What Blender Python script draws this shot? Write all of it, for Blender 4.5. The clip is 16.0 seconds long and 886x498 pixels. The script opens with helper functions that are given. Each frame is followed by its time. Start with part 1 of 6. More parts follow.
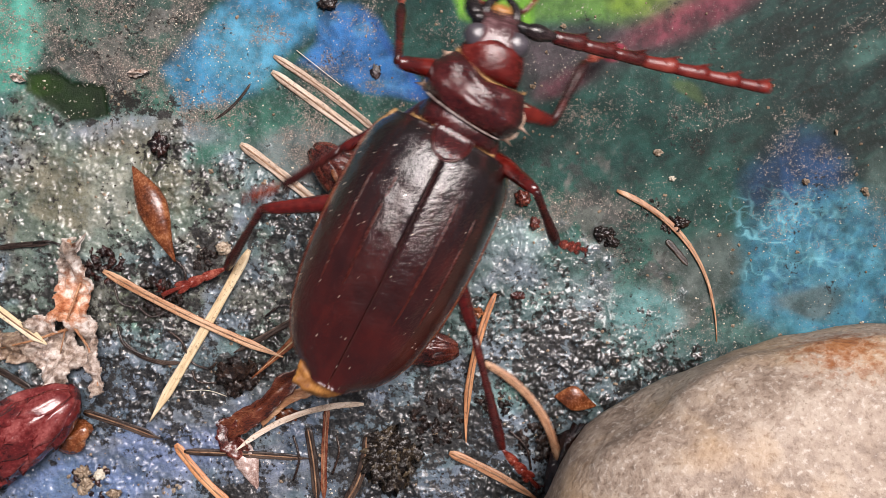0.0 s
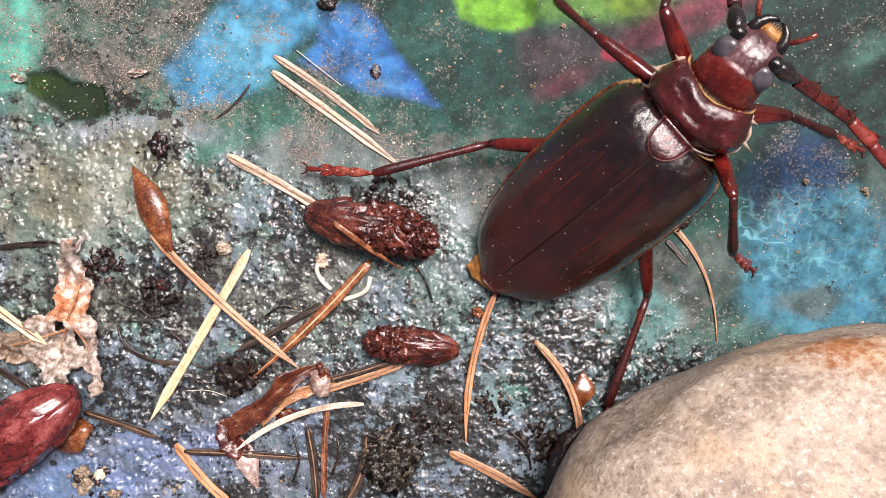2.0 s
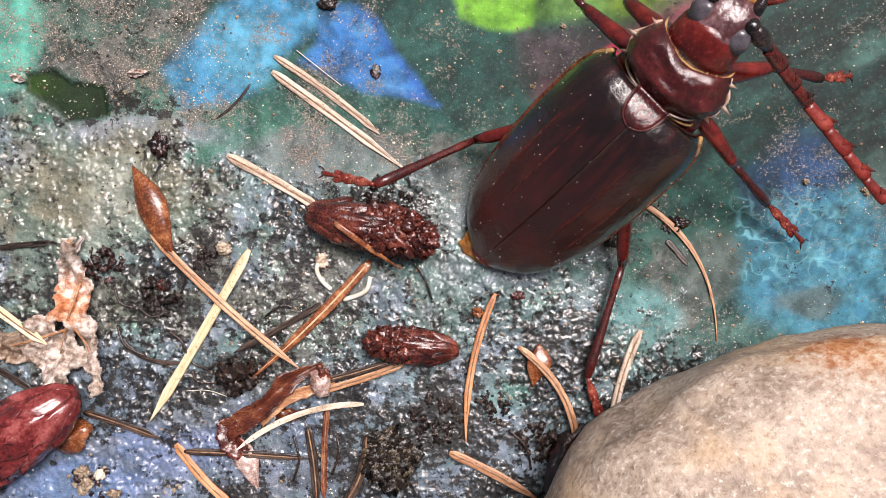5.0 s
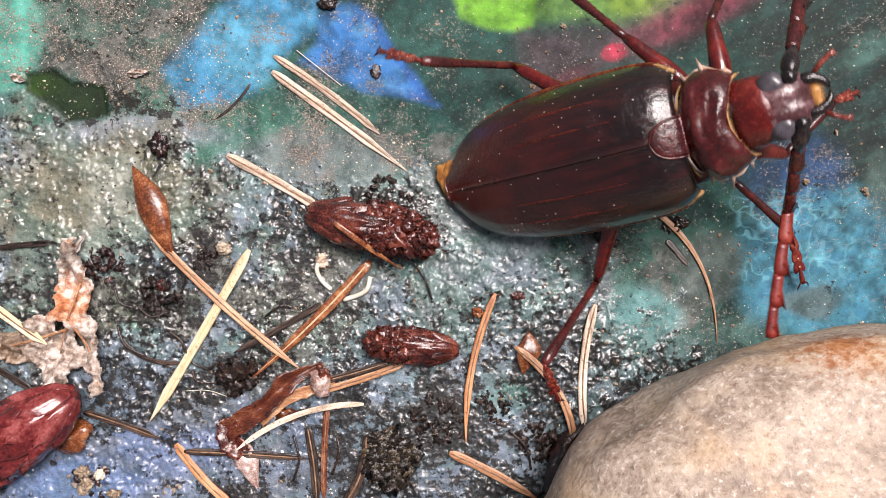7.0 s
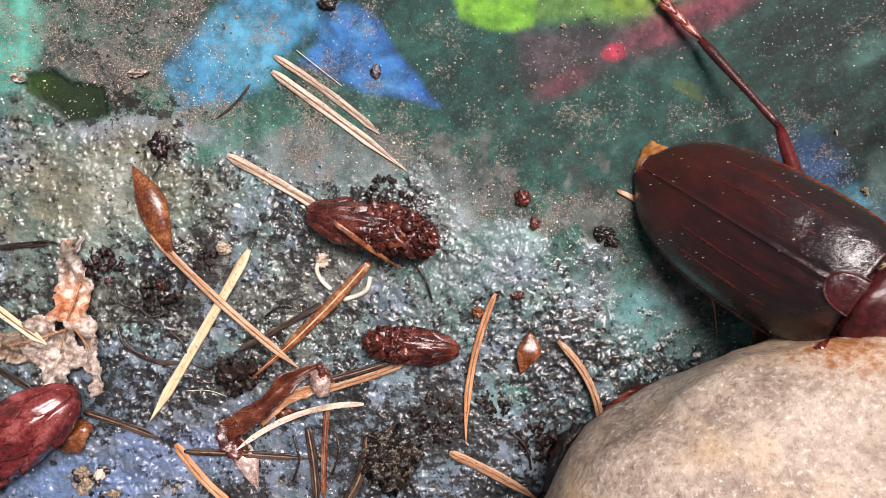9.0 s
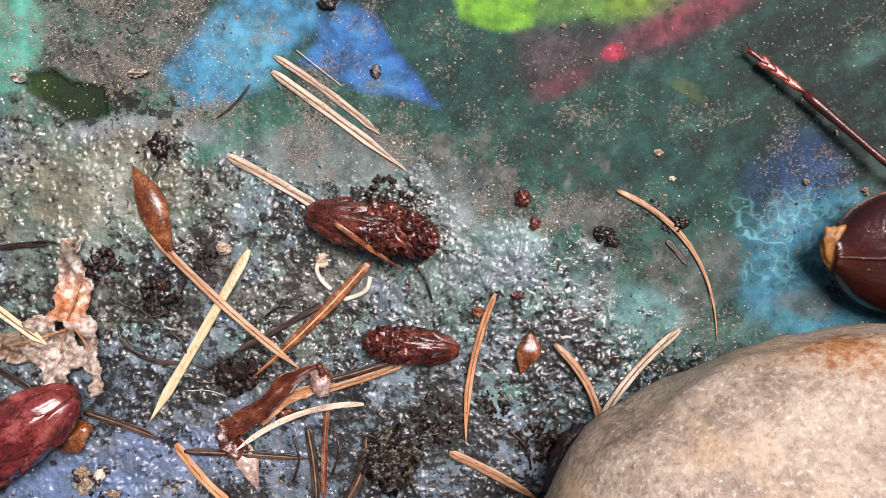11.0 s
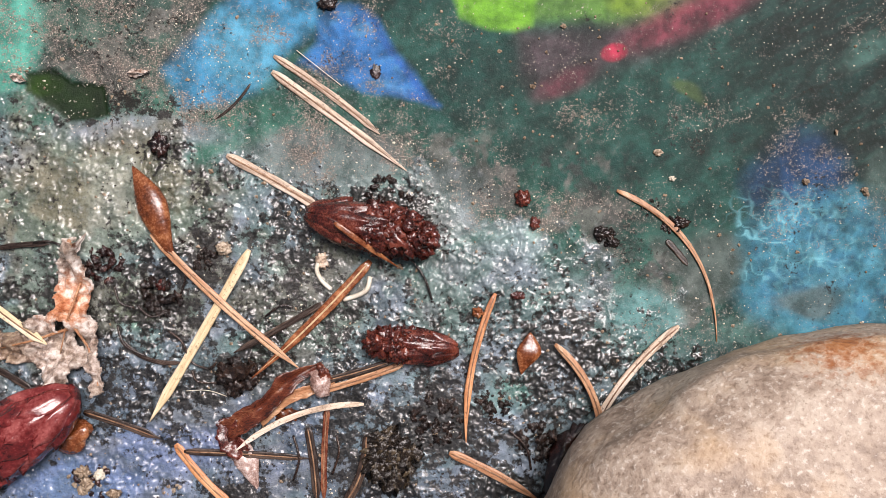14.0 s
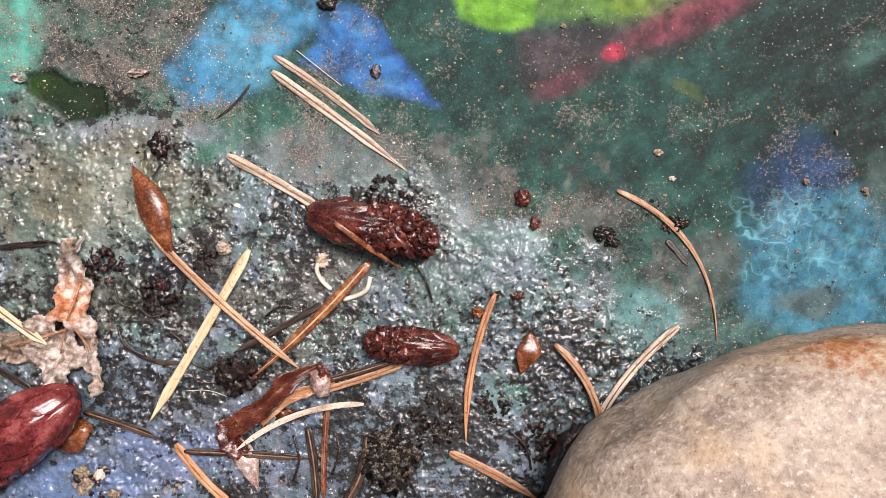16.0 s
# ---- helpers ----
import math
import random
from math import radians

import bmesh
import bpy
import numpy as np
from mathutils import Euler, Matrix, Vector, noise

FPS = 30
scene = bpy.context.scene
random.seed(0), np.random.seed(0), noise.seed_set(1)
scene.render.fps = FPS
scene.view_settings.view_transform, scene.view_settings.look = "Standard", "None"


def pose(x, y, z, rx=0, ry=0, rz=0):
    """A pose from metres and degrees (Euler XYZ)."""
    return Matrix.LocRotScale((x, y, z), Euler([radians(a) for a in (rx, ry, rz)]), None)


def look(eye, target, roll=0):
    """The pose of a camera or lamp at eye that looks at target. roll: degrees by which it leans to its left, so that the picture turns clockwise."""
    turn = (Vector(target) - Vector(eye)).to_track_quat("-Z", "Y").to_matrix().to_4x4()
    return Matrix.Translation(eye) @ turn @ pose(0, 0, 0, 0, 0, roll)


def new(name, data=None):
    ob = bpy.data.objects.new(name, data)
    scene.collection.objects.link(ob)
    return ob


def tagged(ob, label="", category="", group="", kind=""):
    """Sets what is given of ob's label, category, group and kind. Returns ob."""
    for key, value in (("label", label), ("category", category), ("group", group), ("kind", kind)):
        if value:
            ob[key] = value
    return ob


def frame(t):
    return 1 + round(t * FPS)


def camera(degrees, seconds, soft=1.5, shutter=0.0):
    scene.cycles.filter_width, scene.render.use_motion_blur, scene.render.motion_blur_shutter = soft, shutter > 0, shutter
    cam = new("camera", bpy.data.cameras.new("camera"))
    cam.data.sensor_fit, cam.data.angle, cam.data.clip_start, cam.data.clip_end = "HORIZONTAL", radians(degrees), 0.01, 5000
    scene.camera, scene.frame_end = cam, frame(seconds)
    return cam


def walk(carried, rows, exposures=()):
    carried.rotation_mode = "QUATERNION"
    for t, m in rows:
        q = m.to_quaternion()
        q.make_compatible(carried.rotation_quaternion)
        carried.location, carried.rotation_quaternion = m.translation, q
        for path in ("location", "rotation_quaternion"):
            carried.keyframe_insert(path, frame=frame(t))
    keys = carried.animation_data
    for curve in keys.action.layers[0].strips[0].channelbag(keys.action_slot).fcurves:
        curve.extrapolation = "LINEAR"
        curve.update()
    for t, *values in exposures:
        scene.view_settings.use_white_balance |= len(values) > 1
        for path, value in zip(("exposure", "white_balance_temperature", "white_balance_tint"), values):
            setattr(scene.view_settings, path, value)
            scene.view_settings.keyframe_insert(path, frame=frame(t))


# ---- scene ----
MM = 0.001          # everything below is drawn up in millimetres

# ---- camera: held still over the ground ----
EYE = 105.0
cam = camera(2 * math.degrees(math.atan(56.0 / EYE)), 16.0, soft=0.5, shutter=0.5)
HELD = pose(0, 0, EYE * MM)
walk(cam, [(0.0, HELD), (16.0, HELD)], exposures=[(t, e, 6500, 19) for t, e in
     ((0.0, -0.16), (0.5, -0.06), (1.0, 0.2), (2.0, 0.26), (3.0, 0.2), (7.5, 0.2), (8.5, 0.07), (9.0, 0.02), (11.3, -0.03), (16.0, -0.03))])

# ---- light: bright overcast sky, the brightest part of it high up ----
SUN_ELEVATION, SUN_AZIMUTH = 65.0, 56.0      # degrees; azimuth from +x towards +y
world = bpy.data.worlds.new("sky")
scene.world = world
world.use_nodes = True
wt = world.node_tree
sky = wt.nodes.new("ShaderNodeTexSky")
sky.sky_type = "NISHITA"
sky.sun_disc = False
sky.sun_elevation = radians(SUN_ELEVATION)
sky.sun_rotation = radians(90 - SUN_AZIMUTH)
sky.dust_density = 4.0
cloud = wt.nodes.new("ShaderNodeHueSaturation")      # thin cloud takes most of the blue away
cloud.inputs["Saturation"].default_value = 0.4
wt.links.new(sky.outputs[0], cloud.inputs["Color"])
wt.links.new(cloud.outputs[0], wt.nodes["Background"].inputs[0])
wt.nodes["Background"].inputs[1].default_value = 0.05
sun = new("sun", bpy.data.lights.new("sun", "SUN"))
sun.data.energy = 4.8
sun.data.angle = radians(29)
sun.data.color = (1.0, 0.95, 0.88)
ce, se = math.cos(radians(SUN_ELEVATION)), math.sin(radians(SUN_ELEVATION))
sun.matrix_world = look((ce * math.cos(radians(SUN_AZIMUTH)), ce * math.sin(radians(SUN_AZIMUTH)), se), (0, 0, 0))


# ---- materials ----
def lin(r, g, b):
    """Linear colour from 0..255 display values."""
    return tuple((c / 255 / 12.92 if c <= 10 else ((c / 255 + 0.055) / 1.055) ** 2.4) for c in (r, g, b)) + (1.0,)


class Nodes:
    def __init__(self, name):
        self.mat = bpy.data.materials.new(name)
        self.mat.use_nodes = True
        self.tree = self.mat.node_tree
        self.bsdf = self.tree.nodes["Principled BSDF"]
        self.coord = self.node("ShaderNodeTexCoord").outputs["Object"]

    def node(self, kind, **inputs):
        n = self.tree.nodes.new(kind)
        for key, value in inputs.items():
            self.put(n.inputs[key.replace("_", " ")], value)
        return n

    def put(self, socket, value):
        if isinstance(value, bpy.types.NodeSocket):
            self.tree.links.new(value, socket)
        else:
            socket.default_value = value

    def noise(self, per_mm, detail=4.0, rough=0.55, coord=None):
        return self.node("ShaderNodeTexNoise", Vector=coord or self.coord, Scale=per_mm * 1000, Detail=detail, Roughness=rough).outputs["Fac"]

    def ramp(self, fac, stops):
        n = self.node("ShaderNodeValToRGB", Fac=fac)
        e = n.color_ramp.elements
        while len(e) < len(stops):
            e.new(0.5)
        for item, (at, colour) in zip(e, stops):
            item.position, item.color = at, colour
        return n.outputs["Color"]

    def mix(self, fac, a, b, blend="MIX"):
        n = self.tree.nodes.new("ShaderNodeMix")
        n.data_type, n.blend_type = "RGBA", blend
        self.put(n.inputs[0], fac), self.put(n.inputs[6], a), self.put(n.inputs[7], b)
        return n.outputs[2]

    def maths(self, op, a, b=0.0):
        n = self.tree.nodes.new("ShaderNodeMath")
        n.operation = op
        self.put(n.inputs[0], a), self.put(n.inputs[1], b)
        return n.outputs[0]

    def range(self, v, a, b, c, d):
        return self.node("ShaderNodeMapRange", Value=v, From_Min=a, From_Max=b, To_Min=c, To_Max=d).outputs["Result"]

    def bump(self, height, depth_mm, strength=1.0):
        n = self.node("ShaderNodeBump", Height=height, Distance=depth_mm * MM, Strength=strength)
        self.put(self.bsdf.inputs["Normal"], n.outputs[0])
        self.put(self.bsdf.inputs["Coat Normal"], n.outputs[0])

    def done(self, **inputs):
        for key, value in inputs.items():
            self.put(self.bsdf.inputs[key.replace("_", " ")], value)
        return self.mat


def organic(name, dark, mid, light, rough=(0.25, 0.5), grain=1.5, fine=9.0, relief=0.08, coat=0.0, stretch=None, sub=0.0, spec=0.5):
    """Plant matter or chitin: three tones mottled at two scales, uneven gloss and fine relief."""
    n = Nodes(name)
    coord = n.coord
    rnd = n.node("ShaderNodeObjectInfo").outputs["Random"]
    if stretch:
        coord = n.node("ShaderNodeMapping", Vector=coord, Scale=stretch).outputs[0]
    big, small = n.noise(grain, 3, coord=coord), n.noise(fine, 5, 0.65, coord)
    both = n.maths("ADD", n.maths("MULTIPLY", big, 0.6), n.maths("MULTIPLY", small, 0.4))
    both = n.maths("ADD", both, n.range(rnd, 0, 1, -0.06, 0.06))
    n.bump(both, relief)
    col = n.ramp(both, [(0.34, dark), (0.5, mid), (0.68, light)])
    if stretch:      # rotted specks
        col = n.mix(n.range(n.noise(3.2, 4, 0.65), 0.42, 0.34, 0, 0.75), col, n.mix(0.5, dark, lin(30, 20, 14)))
    return n.done(Base_Color=col, Roughness=n.range(small, 0.3, 0.7, rough[0], rough[1]),
                  Coat_Weight=coat, Coat_Roughness=0.12, Specular_IOR_Level=spec,
                  **({"Subsurface_Weight": sub, "Subsurface_Scale": 0.001} if sub else {}))


def ground_material():
    """Sprayed paint under a skin of wet grime and dry dust. The mesh carries what colour was sprayed where, and how thick the grime lies."""
    n = Nodes("painted ground")
    paint = n.node("ShaderNodeAttribute")
    paint.attribute_name = "paint"
    cover = n.node("ShaderNodeAttribute")
    cover.attribute_name = "cover"
    sep = n.node("ShaderNodeSeparateColor", Color=cover.outputs["Color"])
    grime, dust, wet = sep.outputs[0], sep.outputs[1], sep.outputs[2]
    crisp = cover.outputs["Alpha"]
    fine, finer, broad = n.noise(2.4, 6, 0.7), n.noise(5.5, 4, 0.65), n.noise(0.35, 5, 0.6)
    # paint mottled at two scales and worn to a paler tone in small scuffs
    col = n.mix(n.range(broad, 0.38, 0.62, 0, 0.75), paint.outputs["Color"], n.mix(1.0, paint.outputs["Color"], lin(118, 138, 134), "MULTIPLY"))
    col = n.mix(n.maths("MULTIPLY", crisp, n.range(fine, 0.5, 0.72, 0, 0.5)), col, lin(138, 148, 148))
    col = n.mix(n.maths("MULTIPLY", crisp, n.range(finer, 0.42, 0.3, 0, 0.6)), col, n.mix(1.0, col, lin(120, 116, 110), "MULTIPLY"))
    # dry dust, tan and speckled
    dusty = n.ramp(finer, [(0.38, lin(66, 58, 52)), (0.55, lin(126, 116, 108)), (0.68, lin(196, 182, 170))])
    loose = n.maths("ADD", n.maths("MULTIPLY", n.maths("SUBTRACT", finer, 0.5), 1.5), n.maths("MULTIPLY", n.maths("SUBTRACT", fine, 0.5), 2.2))
    dmask = n.range(n.maths("ADD", dust, loose), 0.36, 0.72, 0, 0.85)
    col = n.mix(dmask, col, dusty)
    # black-brown grime, wet where it lies thick
    dirt = n.ramp(finer, [(0.35, lin(6, 5, 5)), (0.55, lin(22, 20, 18)), (0.76, lin(82, 72, 60))])
    stuck = n.maths("ADD", n.maths("MULTIPLY", n.maths("SUBTRACT", n.noise(2.0, 6, 0.7), 0.5), 2.1), n.maths("MULTIPLY", n.maths("SUBTRACT", n.noise(0.6, 3, 0.6), 0.5), n.range(wet, 0, 0.6, 0.7, 2.4)))
    gmask = n.range(n.maths("ADD", grime, stuck), 0.32, 0.52, 0, 0.95)
    col = n.mix(gmask, col, dirt)
    rough = n.range(wet, 0, 1, 0.5, 0.3)
    rough = n.maths("ADD", rough, n.range(finer, 0.3, 0.7, -0.05, 0.08))
    rough = n.maths("MAXIMUM", n.mix(dmask, rough, (0.8, 0.8, 0.8, 1)), 0.08)
    n.bump(n.maths("ADD", n.maths("MULTIPLY", fine, n.range(wet, 0, 1, 0.3, 1.0)), n.maths("MULTIPLY", finer, 0.35)), 0.22, 0.8)
    patchy = n.range(n.noise(0.22, 4, 0.6), 0.38, 0.62, 0.55, 1.0)
    coarse = n.range(n.noise(0.09, 2, 0.5), 0.42, 0.58, 0, 1)
    ripple = n.maths("ADD", n.maths("MULTIPLY", n.noise(1.35, 2, 0.5), n.range(coarse, 0, 1, 0.35, 1.1)), n.maths("MULTIPLY", n.noise(2.6, 2, 0.5), n.range(coarse, 0, 1, 0.75, 0.3)))
    film = n.node("ShaderNodeBump", Height=ripple, Distance=0.19 * MM, Strength=patchy).outputs[0]
    return n.done(Base_Color=col, Roughness=rough, Specular_IOR_Level=n.range(wet, 0, 1, 0.2, 0.4),
                  Coat_Weight=n.range(wet, 0.1, 0.7, 0, 1), Coat_Roughness=0.05, Coat_Normal=film)


def stone_material():
    """Sugary sandstone: pale quartz grains in a tan ground, rust along one edge, brown weathering at another."""
    n = Nodes("sandstone")
    mid, small, grain = n.noise(0.2, 5, 0.6), n.noise(0.9, 4, 0.65), n.noise(1.7, 3, 0.6)
    tone = n.maths("ADD", n.maths("MULTIPLY", mid, 0.55), n.maths("MULTIPLY", small, 0.45))
    col = n.ramp(tone, [(0.36, lin(134, 116, 102)), (0.5, lin(178, 160, 144)), (0.63, lin(202, 188, 172))])
    col = n.mix(n.range(grain, 0.44, 0.32, 0, 0.6), col, lin(120, 100, 84))
    col = n.mix(n.range(grain, 0.56, 0.7, 0, 0.7), col, lin(226, 216, 204))
    col = n.mix(n.range(n.noise(0.1, 4), 0.5, 0.64, 0, 0.4), col, lin(196, 156, 104))
    xyz = n.node("ShaderNodeVectorMath", Vector=n.coord)
    xyz.operation = "DISTANCE"
    n.put(xyz.inputs[1], (-0.0111, 0.0379, 0.006))
    stain = n.range(n.maths("ADD", n.maths("MULTIPLY", xyz.outputs["Value"], 1000.0), n.maths("MULTIPLY", small, 16.0)), 13.5, 9.0, 0, 0.8)
    col = n.mix(stain, col, n.ramp(small, [(0.38, lin(156, 92, 44)), (0.6, lin(206, 136, 74))]))
    n.bump(n.maths("ADD", small, n.maths("MULTIPLY", grain, 0.7)), 0.17)
    return n.done(Base_Color=col, Roughness=n.range(small, 0.3, 0.7, 0.45, 0.75), Specular_IOR_Level=0.4)


def leaf_material():
    n = Nodes("dead leaf")
    big, mid, fine = n.noise(0.16, 3), n.noise(0.9, 5, 0.65), n.noise(4.0, 5, 0.65)
    col = n.ramp(mid, [(0.34, lin(92, 72, 62)), (0.47, lin(176, 156, 142)), (0.62, lin(236, 226, 218))])
    xyz = n.node("ShaderNodeVectorMath", Vector=n.coord)
    xyz.operation = "DISTANCE"
    n.put(xyz.inputs[1], (0.0022, 0.003, 0.003))
    rust = n.range(n.maths("ADD", n.maths("MULTIPLY", xyz.outputs["Value"], 1000.0), n.maths("MULTIPLY", mid, 6.0)), 7.2, 5.0, 0, 0.85)
    lobe = n.range(n.node("ShaderNodeSeparateXYZ", Vector=n.coord).outputs[0], -0.001, -0.005, 0, 0.9)
    col = n.mix(n.maths("MAXIMUM", lobe, n.range(big, 0.56, 0.66, 0, 0.6)), col, n.ramp(mid, [(0.36, lin(66, 48, 34)), (0.52, lin(128, 102, 78)), (0.68, lin(186, 164, 136))]))
    col = n.mix(rust, col, n.ramp(mid, [(0.35, lin(168, 90, 46)), (0.5, lin(222, 146, 96)), (0.66, lin(244, 214, 184))]))
    col = n.mix(n.range(fine, 0.38, 0.28, 0, 0.6), col, lin(80, 58, 44))
    n.bump(n.maths("ADD", mid, n.maths("MULTIPLY", fine, 0.2)), 0.5)
    return n.done(Base_Color=col, Roughness=n.range(fine, 0.3, 0.7, 0.2, 0.4), Coat_Weight=1.0, Coat_Roughness=0.08)


def elytron_material():
    """Dark chestnut wing case: leathery, finely wrinkled, redder towards the tip, with paler lengthwise ribs."""
    n = Nodes("wing case chitin")
    xyz = n.node("ShaderNodeSeparateXYZ", Vector=n.coord)
    along = n.maths("MULTIPLY", xyz.outputs[0], 1000.0)
    stretched = n.node("ShaderNodeMapping", Vector=n.coord, Scale=(0.22, 1, 1)).outputs[0]
    streak, wrinkle, mottle = n.noise(0.9, 3, coord=stretched), n.noise(2.4, 5, 0.62), n.noise(0.16, 3)
    rear = n.range(along, 9, -8, 0, 0.9)
    col = n.mix(rear, lin(22, 8, 7), lin(66, 16, 11))
    col = n.mix(n.range(streak, 0.45, 0.7, 0, 0.3), col, lin(92, 30, 20))
    col = n.mix(n.range(mottle, 0.42, 0.62, 0, 0.5), col, lin(26, 11, 10))
    n.bump(n.maths("ADD", wrinkle, n.maths("MULTIPLY", n.noise(0.8, 4, 0.6), 1.2)), 0.08)
    return n.done(Base_Color=col, Roughness=n.range(wrinkle, 0.3, 0.7, 0.16, 0.28), Coat_Weight=1.0, Coat_IOR=1.55, Coat_Roughness=0.12, Specular_IOR_Level=0.4)


GROUND, STONE, ELYTRON = ground_material(), stone_material(), elytron_material()
CHITIN = organic("red chitin", lin(34, 12, 13), lin(66, 20, 20), lin(98, 36, 34), (0.16, 0.3), 0.3, 1.6, 0.25, 0.5)
NAPE = organic("bright red chitin", lin(56, 13, 12), lin(98, 24, 18), lin(130, 50, 42), (0.18, 0.3), 0.3, 2.0, 0.2, 0.4)
LEG = organic("leg chitin", lin(48, 13, 12), lin(88, 20, 16), lin(122, 36, 27), (0.12, 0.28), 0.35, 1.6, 0.06, 0.6)
LEG_DARK = organic("dark leg chitin", lin(34, 14, 14), lin(62, 22, 20), lin(96, 34, 28), (0.2, 0.4), 0.6, 5, 0.05, 0.2)
FOOT = organic("foot chitin", lin(70, 23, 18), lin(116, 40, 30), lin(170, 96, 78), (0.16, 0.34), 0.9, 5, 0.06, 0.4)
FEELER_DARK = organic("dark feeler chitin", lin(26, 10, 10), lin(74, 22, 19), lin(112, 38, 31), (0.15, 0.32), 0.5, 4, 0.05, 0.4)
ANTENNA = organic("feeler chitin", lin(70, 18, 16), lin(116, 34, 28), lin(150, 66, 54), (0.25, 0.45), 0.6, 5, 0.04)
SKULL = organic("skull chitin", lin(54, 20, 21), lin(82, 50, 52), lin(144, 112, 114), (0.1, 0.25), 0.3, 1.2, 0.3, 0.7)
BLACK = organic("black chitin", lin(13, 10, 11), lin(30, 22, 22), lin(66, 50, 50), (0.12, 0.35), 0.6, 4, 0.1, 0.5)
EYE_MAT = organic("eye", lin(48, 44, 48), lin(72, 67, 73), lin(96, 90, 98), (0.25, 0.4), 0.35, 5, 0.03, 0.3)
HAIR = organic("golden fringe", lin(136, 98, 56), lin(190, 148, 94), lin(228, 196, 146), (0.5, 0.7), 1.5, 12, 0.05)
RIB = organic("wing case rib", lin(44, 14, 10), lin(68, 22, 15), lin(92, 34, 24), (0.2, 0.35), 0.9, 4, 0.08, 0.3)
RIM = organic("amber rim", lin(58, 24, 14), lin(92, 40, 21), lin(134, 74, 40), (0.2, 0.35), 0.5, 4, 0.03, 0.3)
SOFT = organic("soft abdomen tip", lin(120, 72, 34), lin(170, 116, 58), lin(200, 152, 92), (0.25, 0.45), 0.8, 5, 0.1)
PALE = organic("pale rim", lin(160, 120, 96), lin(200, 168, 146), lin(226, 206, 190), (0.3, 0.5), 1, 6, 0.03)
EDGE = organic("grey chitin edge", lin(70, 56, 52), lin(136, 120, 114), lin(196, 184, 178), (0.2, 0.4), 0.8, 5, 0.04)
NEEDLE = organic("dry needle", lin(116, 88, 68), lin(212, 190, 168), lin(246, 234, 222), (0.35, 0.6), 0.9, 6, 0.1, stretch=(0.1, 1, 1))
NEEDLE_PALE = organic("bleached needle", lin(176, 146, 106), lin(222, 198, 158), lin(240, 226, 198), (0.35, 0.6), 0.7, 6, 0.05, stretch=(0.1, 1, 1))
NEEDLE_TAN = organic("tan needle", lin(116, 72, 44), lin(178, 128, 92), lin(220, 184, 150), (0.3, 0.5), 0.9, 7, 0.05, stretch=(0.1, 1, 1))
NEEDLE_ORANGE = organic("orange needle", lin(150, 92, 56), lin(206, 144, 98), lin(232, 186, 146), (0.3, 0.5), 0.8, 6, 0.05, stretch=(0.1, 1, 1))
NEEDLE_DARK = organic("rotting needle", lin(26, 20, 18), lin(56, 44, 38), lin(104, 86, 74), (0.15, 0.4), 0.9, 6, 0.08, stretch=(0.1, 1, 1))
GROOVE = organic("needle groove", lin(70, 46, 32), lin(126, 92, 66), lin(176, 140, 108), (0.4, 0.6), 0.9, 7, 0.03)
BUD = organic("wet bud scale", lin(30, 12, 10), lin(76, 29, 21), lin(132, 70, 54), (0.16, 0.36), 0.5, 4, 0.1, 0.6)
BUD_RED = organic("wine red bud scale", lin(56, 17, 17), lin(108, 34, 33), lin(158, 84, 80), (0.14, 0.3), 0.4, 2.4, 0.08, 0.8)
ROT = organic("dark wet husk", lin(14, 8, 8), lin(42, 19, 15), lin(84, 44, 34), (0.1, 0.3), 0.6, 4, 0.2, 0.7)
BUD_ORANGE = organic("amber bud scale", lin(58, 27, 13), lin(118, 63, 33), lin(184, 124, 82), (0.16, 0.34), 0.5, 3, 0.1, 0.6)
HUSK = organic("black husk", lin(14, 10, 9), lin(34, 24, 20), lin(66, 48, 38), (0.12, 0.35), 0.9, 5, 0.15, 0.4)
LEAF = leaf_material()
HUSK_SKIN = organic("thin brown husk", lin(44, 17, 10), lin(98, 46, 28), lin(164, 110, 80), (0.1, 0.3), 0.6, 5, 0.14, 0.7, stretch=(0.4, 1, 1))
FIBRE = organic("white fibre", lin(190, 180, 160), lin(216, 208, 190), lin(236, 230, 216), (0.4, 0.6), 1, 8, 0.03)
GRAIN = organic("grit", lin(80, 66, 52), lin(146, 126, 104), lin(206, 192, 172), (0.3, 0.7), 2.5, 9, 0.05)
MOSS = organic("dark moss", lin(17, 13, 11), lin(40, 32, 25), lin(98, 84, 62), (0.12, 0.4), 0.8, 6, 0.2, 0.5)
SILVER = organic("silvery husk", lin(96, 62, 50), lin(166, 138, 128), lin(226, 212, 206), (0.15, 0.35), 0.7, 5, 0.12, 0.5)


# ---- building helpers ----
def place(x, y, z=0.0, turn=0.0):
    return pose(x * MM, y * MM, z * MM, 0, 0, turn)


def mesh_from(verts, faces, smooth=True):
    me = bpy.data.meshes.new("m")
    me.from_pydata([(v[0] * MM, v[1] * MM, v[2] * MM) for v in verts], [], faces)
    me.validate()
    if smooth:
        me.polygons.foreach_set("use_smooth", [True] * len(me.polygons))
    return me


def part(name, shape, material, parent=None, label=""):
    """One mesh object; shape is a mesh, or (verts, faces) in millimetres."""
    me = shape if isinstance(shape, bpy.types.Mesh) else mesh_from(*shape)
    if not me.materials:
        me.materials.append(material)
    me.name = name
    ob = new(name, me)
    if parent is not None:
        ob.parent = parent
    return tagged(ob, label)


